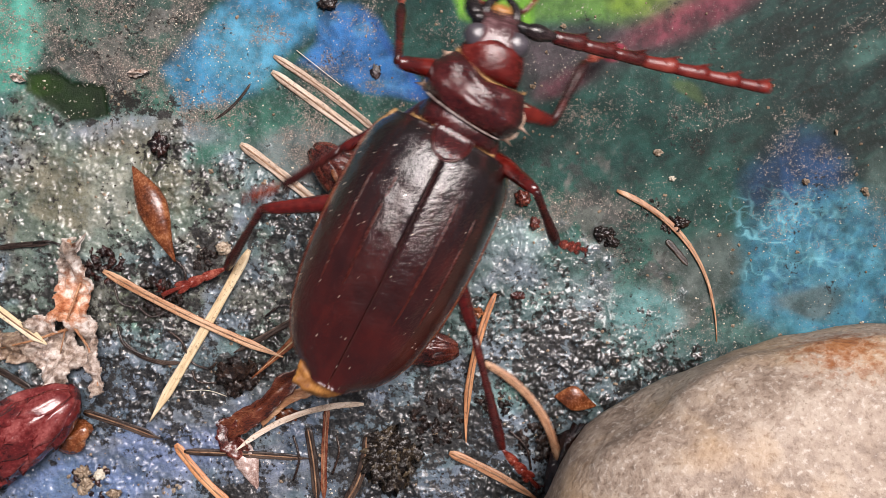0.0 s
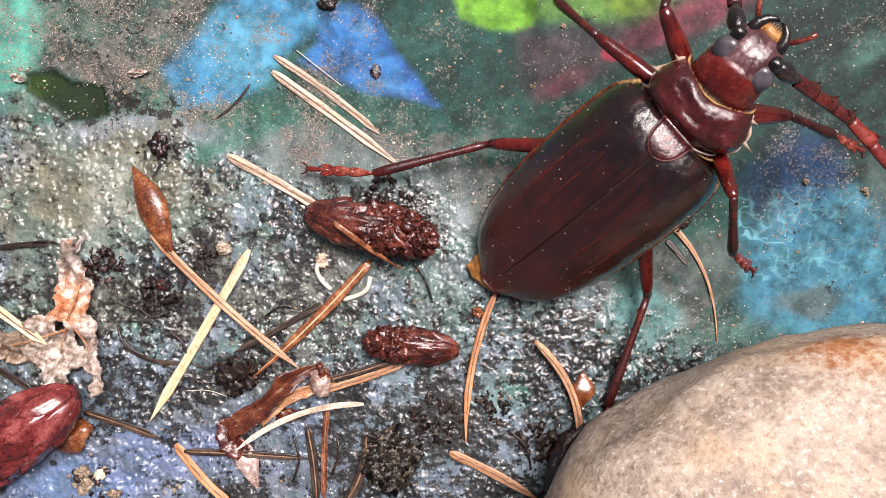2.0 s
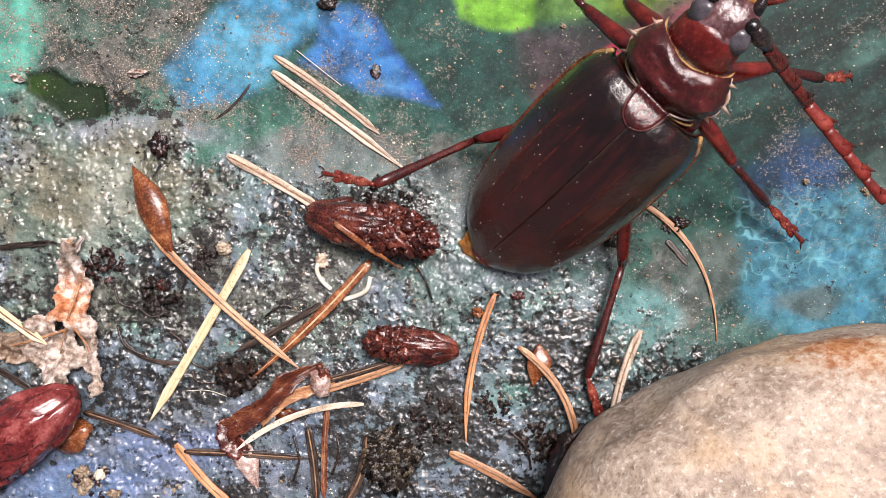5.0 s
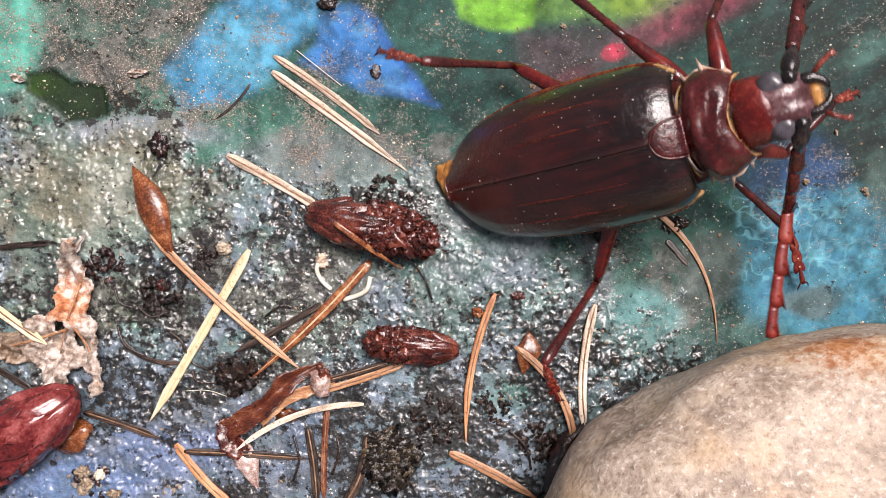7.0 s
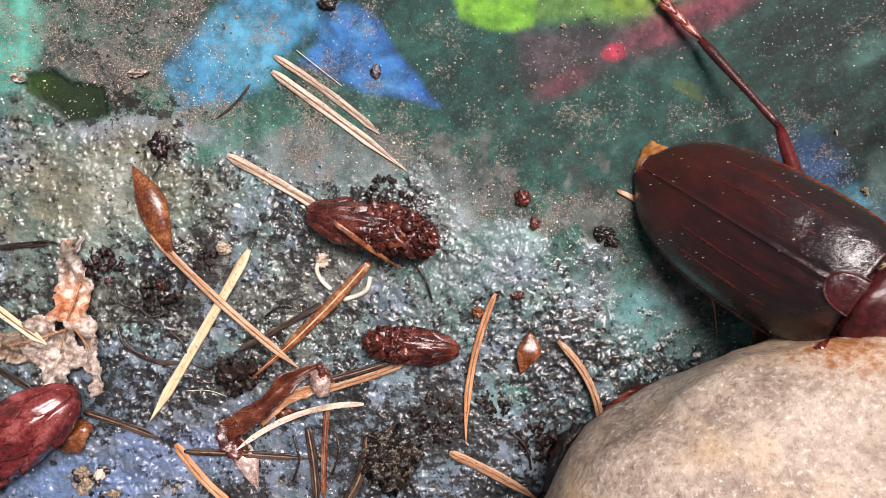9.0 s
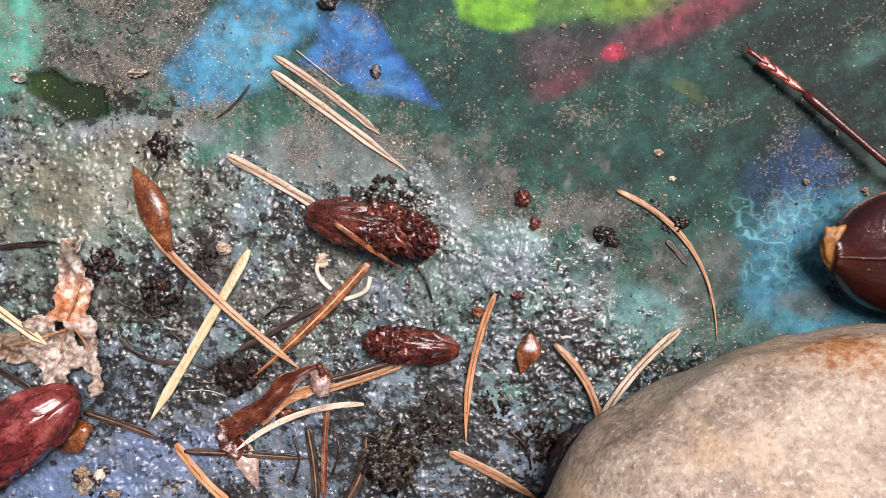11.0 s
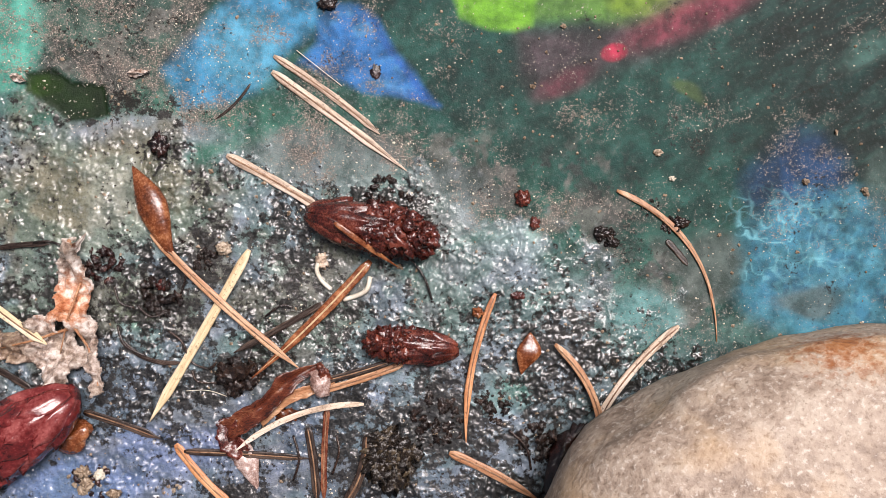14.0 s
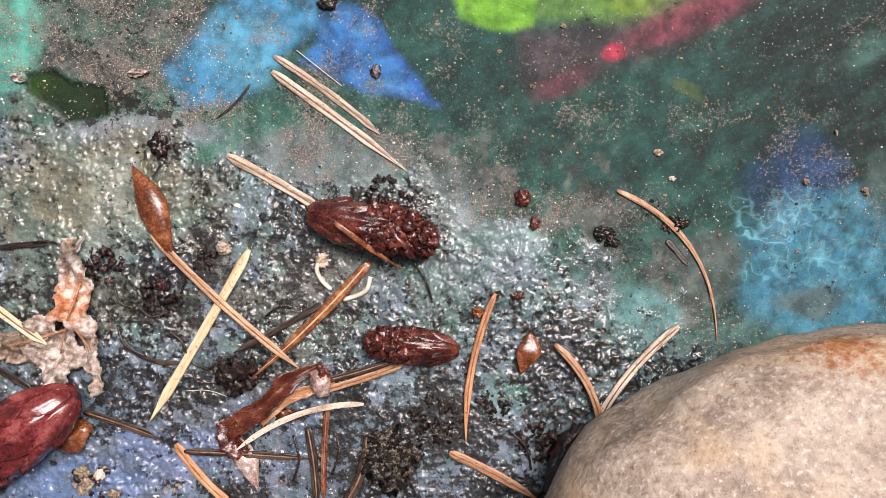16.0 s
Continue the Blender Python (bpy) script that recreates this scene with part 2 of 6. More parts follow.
def lofted(rings, close_ends=True):
    """A skin over rings of equally many points."""
    n = len(rings[0])
    verts = [p for r in rings for p in r]
    faces = [(i * n + j, i * n + (j + 1) % n, (i + 1) * n + (j + 1) % n, (i + 1) * n + j) for i in range(len(rings) - 1) for j in range(n)]
    if close_ends:
        faces += [tuple(range(n))[::-1], tuple(range((len(rings) - 1) * n, len(rings) * n))]
    return verts, faces


def limb(length, radii, flat=1.0, sides=10, bow=0.0):
    """A tapered limb along +x; radii at even steps, rounded ends."""
    rings = []
    steps = len(radii)
    for i, r in enumerate(radii):
        x = length * i / (steps - 1)
        z = bow * math.sin(math.pi * i / (steps - 1))
        rings.append([(x, r * math.cos(a), z + r * flat * math.sin(a)) for a in (2 * math.pi * k / sides for k in range(sides))])
    return lofted(rings)


def spike(p, q, r):
    """A thin tapering point from p to q."""
    p, q = Vector(p), Vector(q)
    d = (q - p).normalized()
    u = d.cross(Vector((0, 0, 1)) if abs(d.z) < 0.9 else Vector((1, 0, 0))).normalized()
    w = d.cross(u)
    ring = [p + r * (math.cos(a) * u + math.sin(a) * w) for a in (0, 1.26, 2.51, 3.77, 5.03)]
    return [tuple(v) for v in ring] + [tuple(q)], [(i, (i + 1) % 5, 5) for i in range(5)]


def joined(*shapes):
    verts, faces = [], []
    for v, f in shapes:
        k = len(verts)
        verts += list(v)
        faces += [tuple(i + k for i in face) for face in f]
    return verts, faces


def blob(rx, ry, rz, seed, rough=0.15, rings=10, sides=14, freq=1.0, centre=(0, 0, 0)):
    """An uneven rounded lump."""
    out = []
    for i in range(rings + 1):
        lat = -math.pi / 2 + math.pi * (0.02 + 0.96 * i / rings)
        ring = []
        for j in range(sides):
            lon = 2 * math.pi * j / sides
            d = Vector((math.cos(lat) * math.cos(lon), math.cos(lat) * math.sin(lon), math.sin(lat)))
            k = 1 + rough * noise.noise(d * 1.7 * freq + Vector((seed * 3.1, 0, 0))) * 1.6
            ring.append((centre[0] + rx * d.x * k, centre[1] + ry * d.y * k, centre[2] + rz * d.z * k))
        out.append(ring)
    return lofted(out)


def bezier(p0, p1, p2, k):
    return tuple((1 - k) ** 2 * a + 2 * k * (1 - k) * b + k * k * c for a, b, c in zip(p0, p1, p2))


def ribbon(path, width, thick, groove=0.0, taper=0.16, steps=20, roll=0.0):
    """A flattened needle along a bent path of three points: grooved on top, blunt at the start and pointed at the end."""
    p0, p1, p2 = path
    # the bend passes through the middle point
    p1 = tuple(2 * b - (a + c) / 2 for a, b, c in zip(p0, p1, p2))
    rings, marks = [], 12
    for i in range(steps + 1):
        k = i / steps
        c = Vector(bezier(p0, p1, p2, k))
        ahead = Vector(bezier(p0, p1, p2, min(1, k + 0.02))) - Vector(bezier(p0, p1, p2, max(0, k - 0.02)))
        side = Vector((-ahead.y, ahead.x, 0)).normalized()
        up = ahead.cross(side).normalized()
        if up.z < 0:
            up = -up
        tilt = Matrix.Rotation(radians(roll), 3, ahead.normalized())
        side, up = tilt @ side, tilt @ up
        w = width / 2 * min(1, 0.45 + k / 0.06 * 0.55) * min(1, 0.12 + 0.88 * (1 - k) / taper) * (1 + 0.05 * math.sin(k * 17 + p0[0]))
        ring = []
        for j in range(marks):
            a = 2 * math.pi * j / marks
            y, z = w * math.cos(a), thick / 2 * math.sin(a)
            if math.sin(a) > 0.8:
                z -= groove * thick
            ring.append(tuple(c + side * y + up * z))
        rings.append(ring)
    return lofted(rings)


# ---- ground: one painted, grimy sheet ----
class Lattice:
    """Smooth random values over the plane, the same at every build."""

    def __init__(self, seed):
        self.grid = np.random.RandomState(seed).rand(256, 256)

    def at(self, x, y):
        xi, yi = np.floor(x).astype(int), np.floor(y).astype(int)
        fx, fy = x - xi, y - yi
        fx, fy = fx * fx * (3 - 2 * fx), fy * fy * (3 - 2 * fy)
        g = self.grid
        a, b = g[xi % 256, yi % 256], g[(xi + 1) % 256, yi % 256]
        c, d = g[xi % 256, (yi + 1) % 256], g[(xi + 1) % 256, (yi + 1) % 256]
        return (a * (1 - fx) + b * fx) * (1 - fy) + (c * (1 - fx) + d * fx) * fy


def fbm(x, y, size, seed, octaves=4, gain=0.55):
    total, amp, norm = 0, 1.0, 0
    for i in range(octaves):
        total = total + amp * Lattice(seed + i).at(x / size * 2 ** i + 17.3 * i, y / size * 2 ** i - 9.1 * i)
        norm += amp
        amp *= gain
    return total / norm


def smooth(a, b, v):
    t = np.clip((v - a) / (b - a), 0, 1)
    return t * t * (3 - 2 * t)


def outside(x, y, polygon):
    """Signed distance to a closed outline, negative inside."""
    best, inside = np.full(x.shape, 1e9), np.zeros(x.shape, bool)
    for (ax, ay), (bx, by) in zip(polygon, polygon[1:] + polygon[:1]):
        ex, ey = bx - ax, by - ay
        k = np.clip(((x - ax) * ex + (y - ay) * ey) / (ex * ex + ey * ey), 0, 1)
        best = np.minimum(best, np.hypot(x - ax - k * ex, y - ay - k * ey))
        if ay != by:
            inside ^= ((ay > y) != (by > y)) & (x < (bx - ax) * (y - ay) / (by - ay) + ax)
    return np.where(inside, -best, best)


def spot(x, y, centre, rx, ry, turn=0.0):
    """1 in the middle of an oval, 0 at its rim and beyond."""
    c, s = math.cos(radians(turn)), math.sin(radians(turn))
    dx, dy = x - centre[0], y - centre[1]
    return np.clip(1 - np.hypot((dx * c + dy * s) / rx, (dy * c - dx * s) / ry), 0, 1)


def spread(low, high, step, reach):
    """Even steps within, ever wider steps out to the horizon."""
    inner = list(np.arange(low, high, step))
    outer = [reach * (i / 22) ** 4 + i * step * 2 for i in range(1, 23)]
    return np.array([low - d for d in reversed(outer)] + inner + [high - step + d for d in outer])


def make_ground():
    xs, ys = spread(-58, 58, 0.14, 4000.0), spread(-33.5, 33.5, 0.14, 4000.0)
    x, y = np.meshgrid(xs, ys)
    far = smooth(60, 90, np.maximum(np.abs(x), np.abs(y) * 1.6))
    wx, wy = x + 4 * (fbm(x, y, 9, 3) - 0.5), y + 4 * (fbm(x, y, 9, 13) - 0.5)
    colour = np.zeros(x.shape + (3,))

    def spray(mask, rgb):
        c = np.array(lin(*rgb)[:3])
        colour[:] = colour * (1 - mask[..., None]) + c * mask[..., None]

    n1, n2, n3 = fbm(x, y, 14, 23), fbm(x, y, 5, 33), fbm(x, y, 1.6, 43)
    # teal all over, greener and darker towards the upper right, slate below
    spray(np.ones(x.shape), (66, 118, 102))
    spray(0.85 * smooth(-4, 24, x * 0.55 + y + 14 * (n1 - 0.5)), (16, 66, 60))
    spray(0.85 * smooth(32, 58, x + 0.35 * y + 10 * (n1 - 0.5)), (18, 25, 24))
    spray(0.6 * smooth(0.0, 0.6, spot(wx, wy, (-42.4, 26.9), 22, 11)), (82, 88, 82))
    spray(0.75 * smooth(4, -10, y + 0.25 * x + 12 * (n1 - 0.5)), (104, 118, 128))
    spray(0.35 * smooth(0.52, 0.62, n2) * smooth(2, -12, y), (104, 134, 128))
    # smears of grey dirt dried into the paint, and long brush streaks
    smear, deep = fbm(wx, wy, 4, 233, 5, 0.65), fbm(wx, wy, 3, 243, 5, 0.65)
    streak = fbm((x * 0.85 + y * 0.5) / 3.5, -x * 0.5 + y * 0.85, 2.6, 253, 4, 0.6)
    spray(0.55 * smooth(0.5, 0.64, streak) * smooth(-4, 14, x * 0.55 + y), (8, 60, 56))
    spray(0.25 * smooth(0.5, 0.36, streak) * smooth(-4, 14, x * 0.55 + y), (52, 108, 100))
    for centre, rx, ry in (((-4, 9), 24, 9), ((-42, 26), 22, 11), ((17, 6), 14, 9), ((27, -6), 12, 8)):
        near = smooth(0.0, 0.5, spot(wx, wy, centre, rx, ry))
        spray(0.7 * near * smooth(0.47, 0.6, smear), (116, 110, 106))
        spray(0.65 * near * smooth(0.52, 0.62, deep), (56, 56, 55))
    # sprayed blue figure with a darker edge
    ex, ey = 0.72 * x + 0.28 * wx, 0.72 * y + 0.28 * wy
    d = outside(ex, ey, [(-35.0, 22.4), (-32.2, 25.4), (-27.4, 30.8), (-25.6, 33.8), (-15.4, 33.8), (-15.7, 30.0), (-17.5, 27.2), (-21.4, 23.4), (-24.2, 20.4), (-28.4, 18.2), (-32.8, 17.8)])
    spray(0.92 * smooth(1.3, -0.9, d + 1.4 * (n2 - 0.5)), (66, 146, 190))
    d = outside(ex, ey, [(-16.2, 26.4), (-15.7, 29.4), (-13.6, 31.0), (-10.8, 31.0), (-8.2, 29.2), (-6.0, 25.2), (-3.2, 21.6), (-0.5, 18.4), (-6.0, 19.4), (-10.4, 19.8), (-14.2, 21.6), (-18.6, 23.4)])
    spray(0.92 * smooth(0.7, -0.7, d + 1.0 * (n2 - 0.5)), (48, 116, 184))
    spray(0.5 * smooth(0.9, 0.0, np.abs(d + 0.6)) * smooth(-12, -6, x), (36, 84, 176))
    spray(0.55 * smooth(0.45, 0.62, fbm(x * 0.8 + y, y - x, 5, 63, 4, 0.6)) * smooth(0.4, -1.2, d), (92, 158, 204))
    spray(0.55 * smooth(0.1, 0.6, spot(wx, wy, (-25.3, 25.1), 7, 8)), (100, 178, 206))
    spray(0.8 * smooth(0.0, 0.5, spot(x, y, (-55.3, 27.2), 6, 9)), (90, 190, 170))
    # lime, running out along the upper edge
    spray(0.75 * smooth(0.0, 0.5, spot(wx, wy, (19.0, 32.2), 17, 5.5, 3)), (104, 150, 58))
    spray(0.97 * smooth(0.6, -0.6, outside(x + 0.5 * n2, y + 0.5 * n2, [(1.1, 33.6), (2.2, 29.4), (6.1, 28.1), (9.4, 27.8), (11.5, 28.5), (12.2, 33.6)])), (118, 182, 50))
    spray(0.9 * smooth(0.0, 0.5, spot(x, y, (24.7, 31.4), 5, 2.4, 4)), (150, 190, 60))
    # dusky red stroke
    red = outside(wx * 0.5 + x * 0.5, wy * 0.5 + y * 0.5, [(10.1, 27.2), (19.7, 27.6), (24.7, 30.1), (29.7, 35.8), (41.1, 35.8), (39.4, 31.1), (30.4, 26.1), (22.6, 23.3), (16.9, 19.7), (11.1, 18.6), (9.7, 22.2)])
    spray(0.62 * smooth(1.6, -1.6, red), (98, 68, 80))
    spray(0.7 * smooth(0.0, 0.7, spot(x, y, (30.8, 29.0), 13, 3.0, 23)), (150, 62, 80))
    spray(0.5 * smooth(0.0, 0.7, spot(x, y, (15.4, 21.1), 6, 2.2, 25)), (138, 54, 74))
    spray(0.95 * smooth(0.0, 0.35, spot(x, y, (21.7, 24.9), 2.0, 1.4, 10)), (190, 56, 82))
    spray(0.6 * smooth(0.1, 0.6, spot(wx, wy, (30.8, 20.8), 4, 1.8, -25)), (92, 112, 60))
    # blue wash with paler cyan veins
    spray(0.9 * smooth(0.0, 0.45, spot(wx, wy, (45.4, 7.6), 8, 9, -20)), (26, 68, 112))
    wash = smooth(0.05, 0.4, spot(wx, wy, (49.0, -2.1), 15, 12))
    spray(0.85 * wash, (66, 138, 164))
    vein = np.maximum(smooth(0.05, 0.0, np.abs(fbm(x + 0.8 * n3, y + 0.8 * n2, 2.4, 53, 2, 0.5) - 0.5)), smooth(0.045, 0.0, np.abs(fbm(x - 0.8 * n3, y, 1.9, 55, 2, 0.5) - 0.48)))
    spray(0.7 * vein * smooth(0.0, 0.5, spot(wx, wy, (44.5, 0.8), 12, 9)) * smooth(0.3, 0.5, fbm(x, y, 3, 59, 3)), (128, 200, 214))
    spray(0.5 * wash * smooth(0.5, 0.68, fbm(wx, wy, 3.2, 57, 4, 0.65)), (48, 104, 136))
    spray(0.4 * wash * smooth(0.5, 0.66, fbm(x, y, 1.3, 58, 3, 0.65)), (92, 160, 176))
    spray(0.6 * smooth(0.1, 0.6, spot(x, y, (55.4, 8.4), 3.0, 6)), (88, 112, 106))
    spray(0.35 * smooth(0.0, 0.7, spot(wx, wy, (52.9, 24.4), 4.5, 2.6, 30)), (100, 146, 136))
    # pale worn patches, blue corner
    for centre, rx, ry, rgb in (((9.4, 0.1), 4.4, 4.2, (176, 208, 202)), ((-11.7, 8.3), 4.0, 2.2, (150, 196, 188)), ((3.3, -2.8), 8, 4, (132, 146, 154)), ((-4.5, 6.5), 15, 5.5, (118, 132, 132)), ((-9.5, 9.5), 6, 3, (132, 176, 168)), ((33.5, -2.5), 5.5, 5, (92, 104, 100)), ((46.5, -6.5), 6, 2.6, (88, 104, 104)),
                                ((-3.5, -16.5), 2.4, 2.0, (110, 176, 150)), ((6.9, -19.6), 4.2, 3, (104, 176, 160)), ((-39.9, -27.8), 15, 7, (124, 148, 204)), ((-39.6, 14.4), 14, 3, (150, 156, 166)), ((-16.0, 11.1), 15, 5, (122, 134, 134)), ((-51.7, 10.1), 8, 4, (140, 148, 164)), ((-0.3, 2.9), 7, 3, (134, 146, 150)), ((14.0, -5.6), 7, 4, (116, 142, 142)), ((-24.6, -25.6), 16, 8, (106, 116, 136)), ((-11.7, -4.2), 8, 4, (112, 124, 128)),
                                ((-25.3, 5.1), 4, 3, (140, 156, 166)), ((-38.9, -8.5), 3, 6, (110, 150, 130)), ((25.4, -8.5), 6, 4, (104, 158, 158))):
        spray(0.85 * smooth(0.0, 0.5, spot(wx, wy, centre, rx, ry)), rgb)
    # dark hole where the paint has come away
    hole = outside(wx * 0.3 + x * 0.7, wy * 0.3 + y * 0.7, [(-53.1, 22.2), (-49.2, 22.6), (-47.1, 21.1), (-42.8, 20.8), (-42.1, 16.9), (-47.4, 16.1), (-50.3, 18.3), (-52.8, 19.7)])
    spray(far, (84, 100, 92))

    # grime: thick and wet below a slanting edge, thin above
    edge = outside(wx, wy, [(-77.4, 15.4), (-41.7, 16.1), (-32.4, 14.7), (-26.0, 10.1), (-16.0, 4.4), (-6.0, 7.9), (1.1, 5.1), (10.4, 0.8), (19.7, -2.1), (24.0, -9.9),
                            (31.9, -15.6), (36.9, -32.8), (-77.4, -61.4)])
    wet = smooth(4.0, -4.0, edge + 14 * (n3 - 0.5) + 10 * (n2 - 0.5))
    grime = wet * (0.16 + 0.6 * n1 + 0.5 * (n3 - 0.5)) - 0.04 + 0.2 * smooth(0.5, 0.72, fbm(x, y, 7, 143, 4)) * (1 - wet)
    grime = grime + 0.35 * smooth(0.0, 0.7, spot(wx, wy, (-39.6, 17.2), 12, 3.5)) + 0.3 * smooth(0.0, 0.7, spot(wx, wy, (-8.9, 6.9), 9, 3))
    grime = grime + 0.2 * smooth(0.1, 0.7, spot(wx, wy, (-41.7, 28.6), 20, 8)) + 0.14 * smooth(0.55, 0.7, n2) * (1 - wet)
    # some spots at the left are thinned so the colour lightens like glints
    for centre, rx, ry, k in (((15.4, -11.4), 8, 7, 0.25), ((-1.7, -22.8), 9, 5, 0.35), ((-34.6, -5.6), 10, 8, 0.2), ((-22.4, -14.2), 6, 5, 0.3), ((9.4, 0.1), 4.4, 4.2, -0.45),
                              ((3.3, -2.8), 8, 4, -0.35), ((-41.7, -28.1), 18, 6, -0.5), ((-24.6, -24.9), 15, 7, -0.2), ((-39.6, 14.4), 12, 2.6, -0.3), ((-11.7, -4.2), 8, 4, -0.2), ((-48.9, 1.5), 14, 6, -0.1), ((-6.7, -22.8), 15, 8, 0.2), ((12.6, -18.5), 8, 5, 0.1), ((-34.6, 5.1), 9, 5, -0.2), ((4.7, 0.8), 14, 7, -0.25), ((16.9, -8.5), 8, 6, -0.12), ((-25.3, 5.1), 4, 3, -0.3), ((6.9, -19.6), 4, 2.6, -0.3), ((-42.7, 6.4), 18, 9, -0.3)):
        grime = grime + k * smooth(0.0, 0.6, spot(wx, wy, centre, rx, ry))
    spray(0.42 * (1 - wet) * smooth(0.52, 0.66, fbm(x, y, 4.5, 213, 4, 0.6)) * smooth(-20, 10, x + y), (14, 34, 32))
    # slate paint under the wet film, its reflected sky put into the colour
    slate = 0.6 * wet * smooth(0.34, 0.6, fbm(x, y, 8, 173, 4))
    spray(slate, (142, 152, 170))
    # pale olive, lightened further in the colour for glints on the wet film
    spray(0.75 * wet * smooth(0.0, 0.5, spot(wx, wy, (-44.5, 7.0), 18, 9)), (168, 168, 146))
    spray(0.7 * wet * smooth(0.5, 0.62, fbm(x, y, 7, 183, 4)) * smooth(10, -16, x), (108, 102, 74))
    spray(0.4 * wet * smooth(0.53, 0.64, fbm(x, y, 6, 193, 4)), (104, 142, 130))
    # bluer towards the lower left, again with sky reflection mixed into the tint
    spray(0.5 * wet * smooth(-10, -22, y) * smooth(14, -4, x), (112, 128, 156))
    spray(0.55 * smooth(0.0, 0.6, spot(wx, wy, (-48.1, -29.2), 13, 5)), (104, 138, 196))
    spray(0.6 * smooth(0.0, 0.5, spot(wx, wy, (-33.1, -24.9), 8, 3.5)), (128, 146, 190))
    grime = grime + 0.3 * wet * smooth(0.52, 0.66, fbm(x, y, 6, 203, 4)) - 0.12 * wet * smooth(0.48, 0.36, fbm(x, y, 6, 203, 4))
    spray(0.97 * smooth(0.4, -0.3, hole), (24, 44, 16))
    spray(0.6 * smooth(0.1, 0.6, spot(x, y, (-50.6, 20.8), 3.5, 2)) * smooth(0.4, -0.3, hole), (52, 84, 24))
    wet = np.maximum(wet * smooth(-0.8, 0.6, hole), 0.04 * smooth(0.3, -0.8, hole))
    dust = (1 - wet) * (0.02 + 0.5 * smooth(0.36, 0.68, fbm(x, y, 5.5, 153, 5, 0.65)))
    for centre, rx, ry, k in (((-43.3, 25.6), 15, 8, 0.3), ((15.4, 13.6), 14, 7, 0.12), ((39.7, 15.1), 8, 8, 0.12), ((12.6, 5.1), 10, 6, 0.16), ((-31.0, 17.9), 8, 6, 0.2), ((-16.0, 12.2), 16, 6, 0.2), ((-43.9, 13.6), 12, 3, 0.15)):
        dust = dust + k * smooth(0.0, 0.7, spot(wx, wy, centre, rx, ry))
    dust = dust - 0.2 * smooth(0, 14, x + 0.6 * y - 6)
    dust, grime = dust * smooth(-0.6, 0.4, hole), grime * smooth(-0.8, 0.6, hole)
    dust = np.clip(dust, 0, 1) * (1 - 0.8 * wet)

    # relief: gentle swell, grimy crumbs and beads of water
    crumbs = np.abs(fbm(x, y, 1.2, 63, 3, 0.6) - 0.5) * 2
    z = 0.5 * (fbm(x, y, 18, 73, 3) - 0.5) + wet * (0.45 + 1.4 * smooth(0.3, 0.7, fbm(x, y, 6, 163, 3))) * (0.24 * (1 - crumbs) ** 2 + 0.28 * (fbm(x, y, 0.9, 83, 2) - 0.5)) + 0.06 * (n3 - 0.5)
    z = z + 0.1 * np.clip(grime, 0, 1) * n3 - 0.35 * smooth(0.4, -0.6, hole)
    z = z * (1 - far) + far * 3 * (fbm(x, y, 60, 93) - 0.5) - 0.25

    crisp = (1 - 0.8 * smooth(-2, 16, x * 0.6 + y - 8)) * smooth(-0.7, 0.3, hole)      # smoother lacquer towards the upper right
    rows, cols = x.shape
    me = bpy.data.meshes.new("ground")
    me.vertices.add(rows * cols)
    me.vertices.foreach_set("co", (np.stack([x, y, z], -1) * MM).astype(np.float32).ravel())
    i = np.arange(rows * cols).reshape(rows, cols)
    quads = np.stack([i[:-1, :-1], i[:-1, 1:], i[1:, 1:], i[1:, :-1]], -1).reshape(-1, 4)
    me.loops.add(quads.size)
    me.polygons.add(len(quads))
    me.loops.foreach_set("vertex_index", quads.ravel().astype(np.int32))
    me.polygons.foreach_set("loop_start", np.arange(0, quads.size, 4, dtype=np.int32))
    me.polygons.foreach_set("use_smooth", np.ones(len(quads), bool))
    me.update(calc_edges=True)
    for name, data in (("paint", colour), ("cover", np.stack([grime, dust, wet], -1))):
        layer = me.attributes.new(name, "FLOAT_COLOR", "POINT")
        layer.data.foreach_set("color", np.concatenate([np.clip(data, 0, 1), crisp[..., None]], -1).astype(np.float32).ravel())
    me.materials.append(GROUND)
    ob = new("ground", me)
    tagged(ob, "spray-painted teal and blue surface under wet black grime and dust", "ground", kind="structure")
    return x, y, z, wet


GX, GY, GZ, GWET = make_ground()


def level(x, y):
    """Height of the ground in millimetres."""
    i = int(np.clip(np.searchsorted(GY[:, 0], y), 0, GY.shape[0] - 1))
    j = int(np.clip(np.searchsorted(GX[0], x), 0, GX.shape[1] - 1))
    return float(GZ[max(0, i - 2):i + 3, max(0, j - 2):j + 3].max())


# ---- the stone ----
def make_stone():
    rings, sides, rows = 56, 96, []
    for i in range(rings + 1):
        lat = -math.pi / 2 + math.pi * (0.01 + 0.98 * i / rings)
        ring = []
        for j in range(sides):
            lon = 2 * math.pi * j / sides
            d = Vector((math.cos(lat) * math.cos(lon), math.cos(lat) * math.sin(lon), math.sin(lat)))
            k = 1 + 0.05 * noise.noise(d * 1.1 + Vector((4.2, 1, 0))) + 0.03 * noise.noise(d * 4) + 0.008 * noise.noise(d * 14) + 0.004 * noise.noise(d * 40)
            flat = Vector((math.copysign(abs(d.x) ** 0.89, d.x), math.copysign(abs(d.y) ** 0.89, d.y), math.copysign(abs(d.z) ** 0.7, d.z)))
            ring.append((flat.x * 45.0 * k, flat.y * 39.1 * k, flat.z * 17 * k))
        rows.append(ring)
    ob = part("stone", lofted(rows), STONE)
    ob.matrix_basis = place(51.2, -47.8, 14, -0.5)
    return tagged(ob, "large smooth tan sandstone cobble with rust-orange stains", "stone")


make_stone()


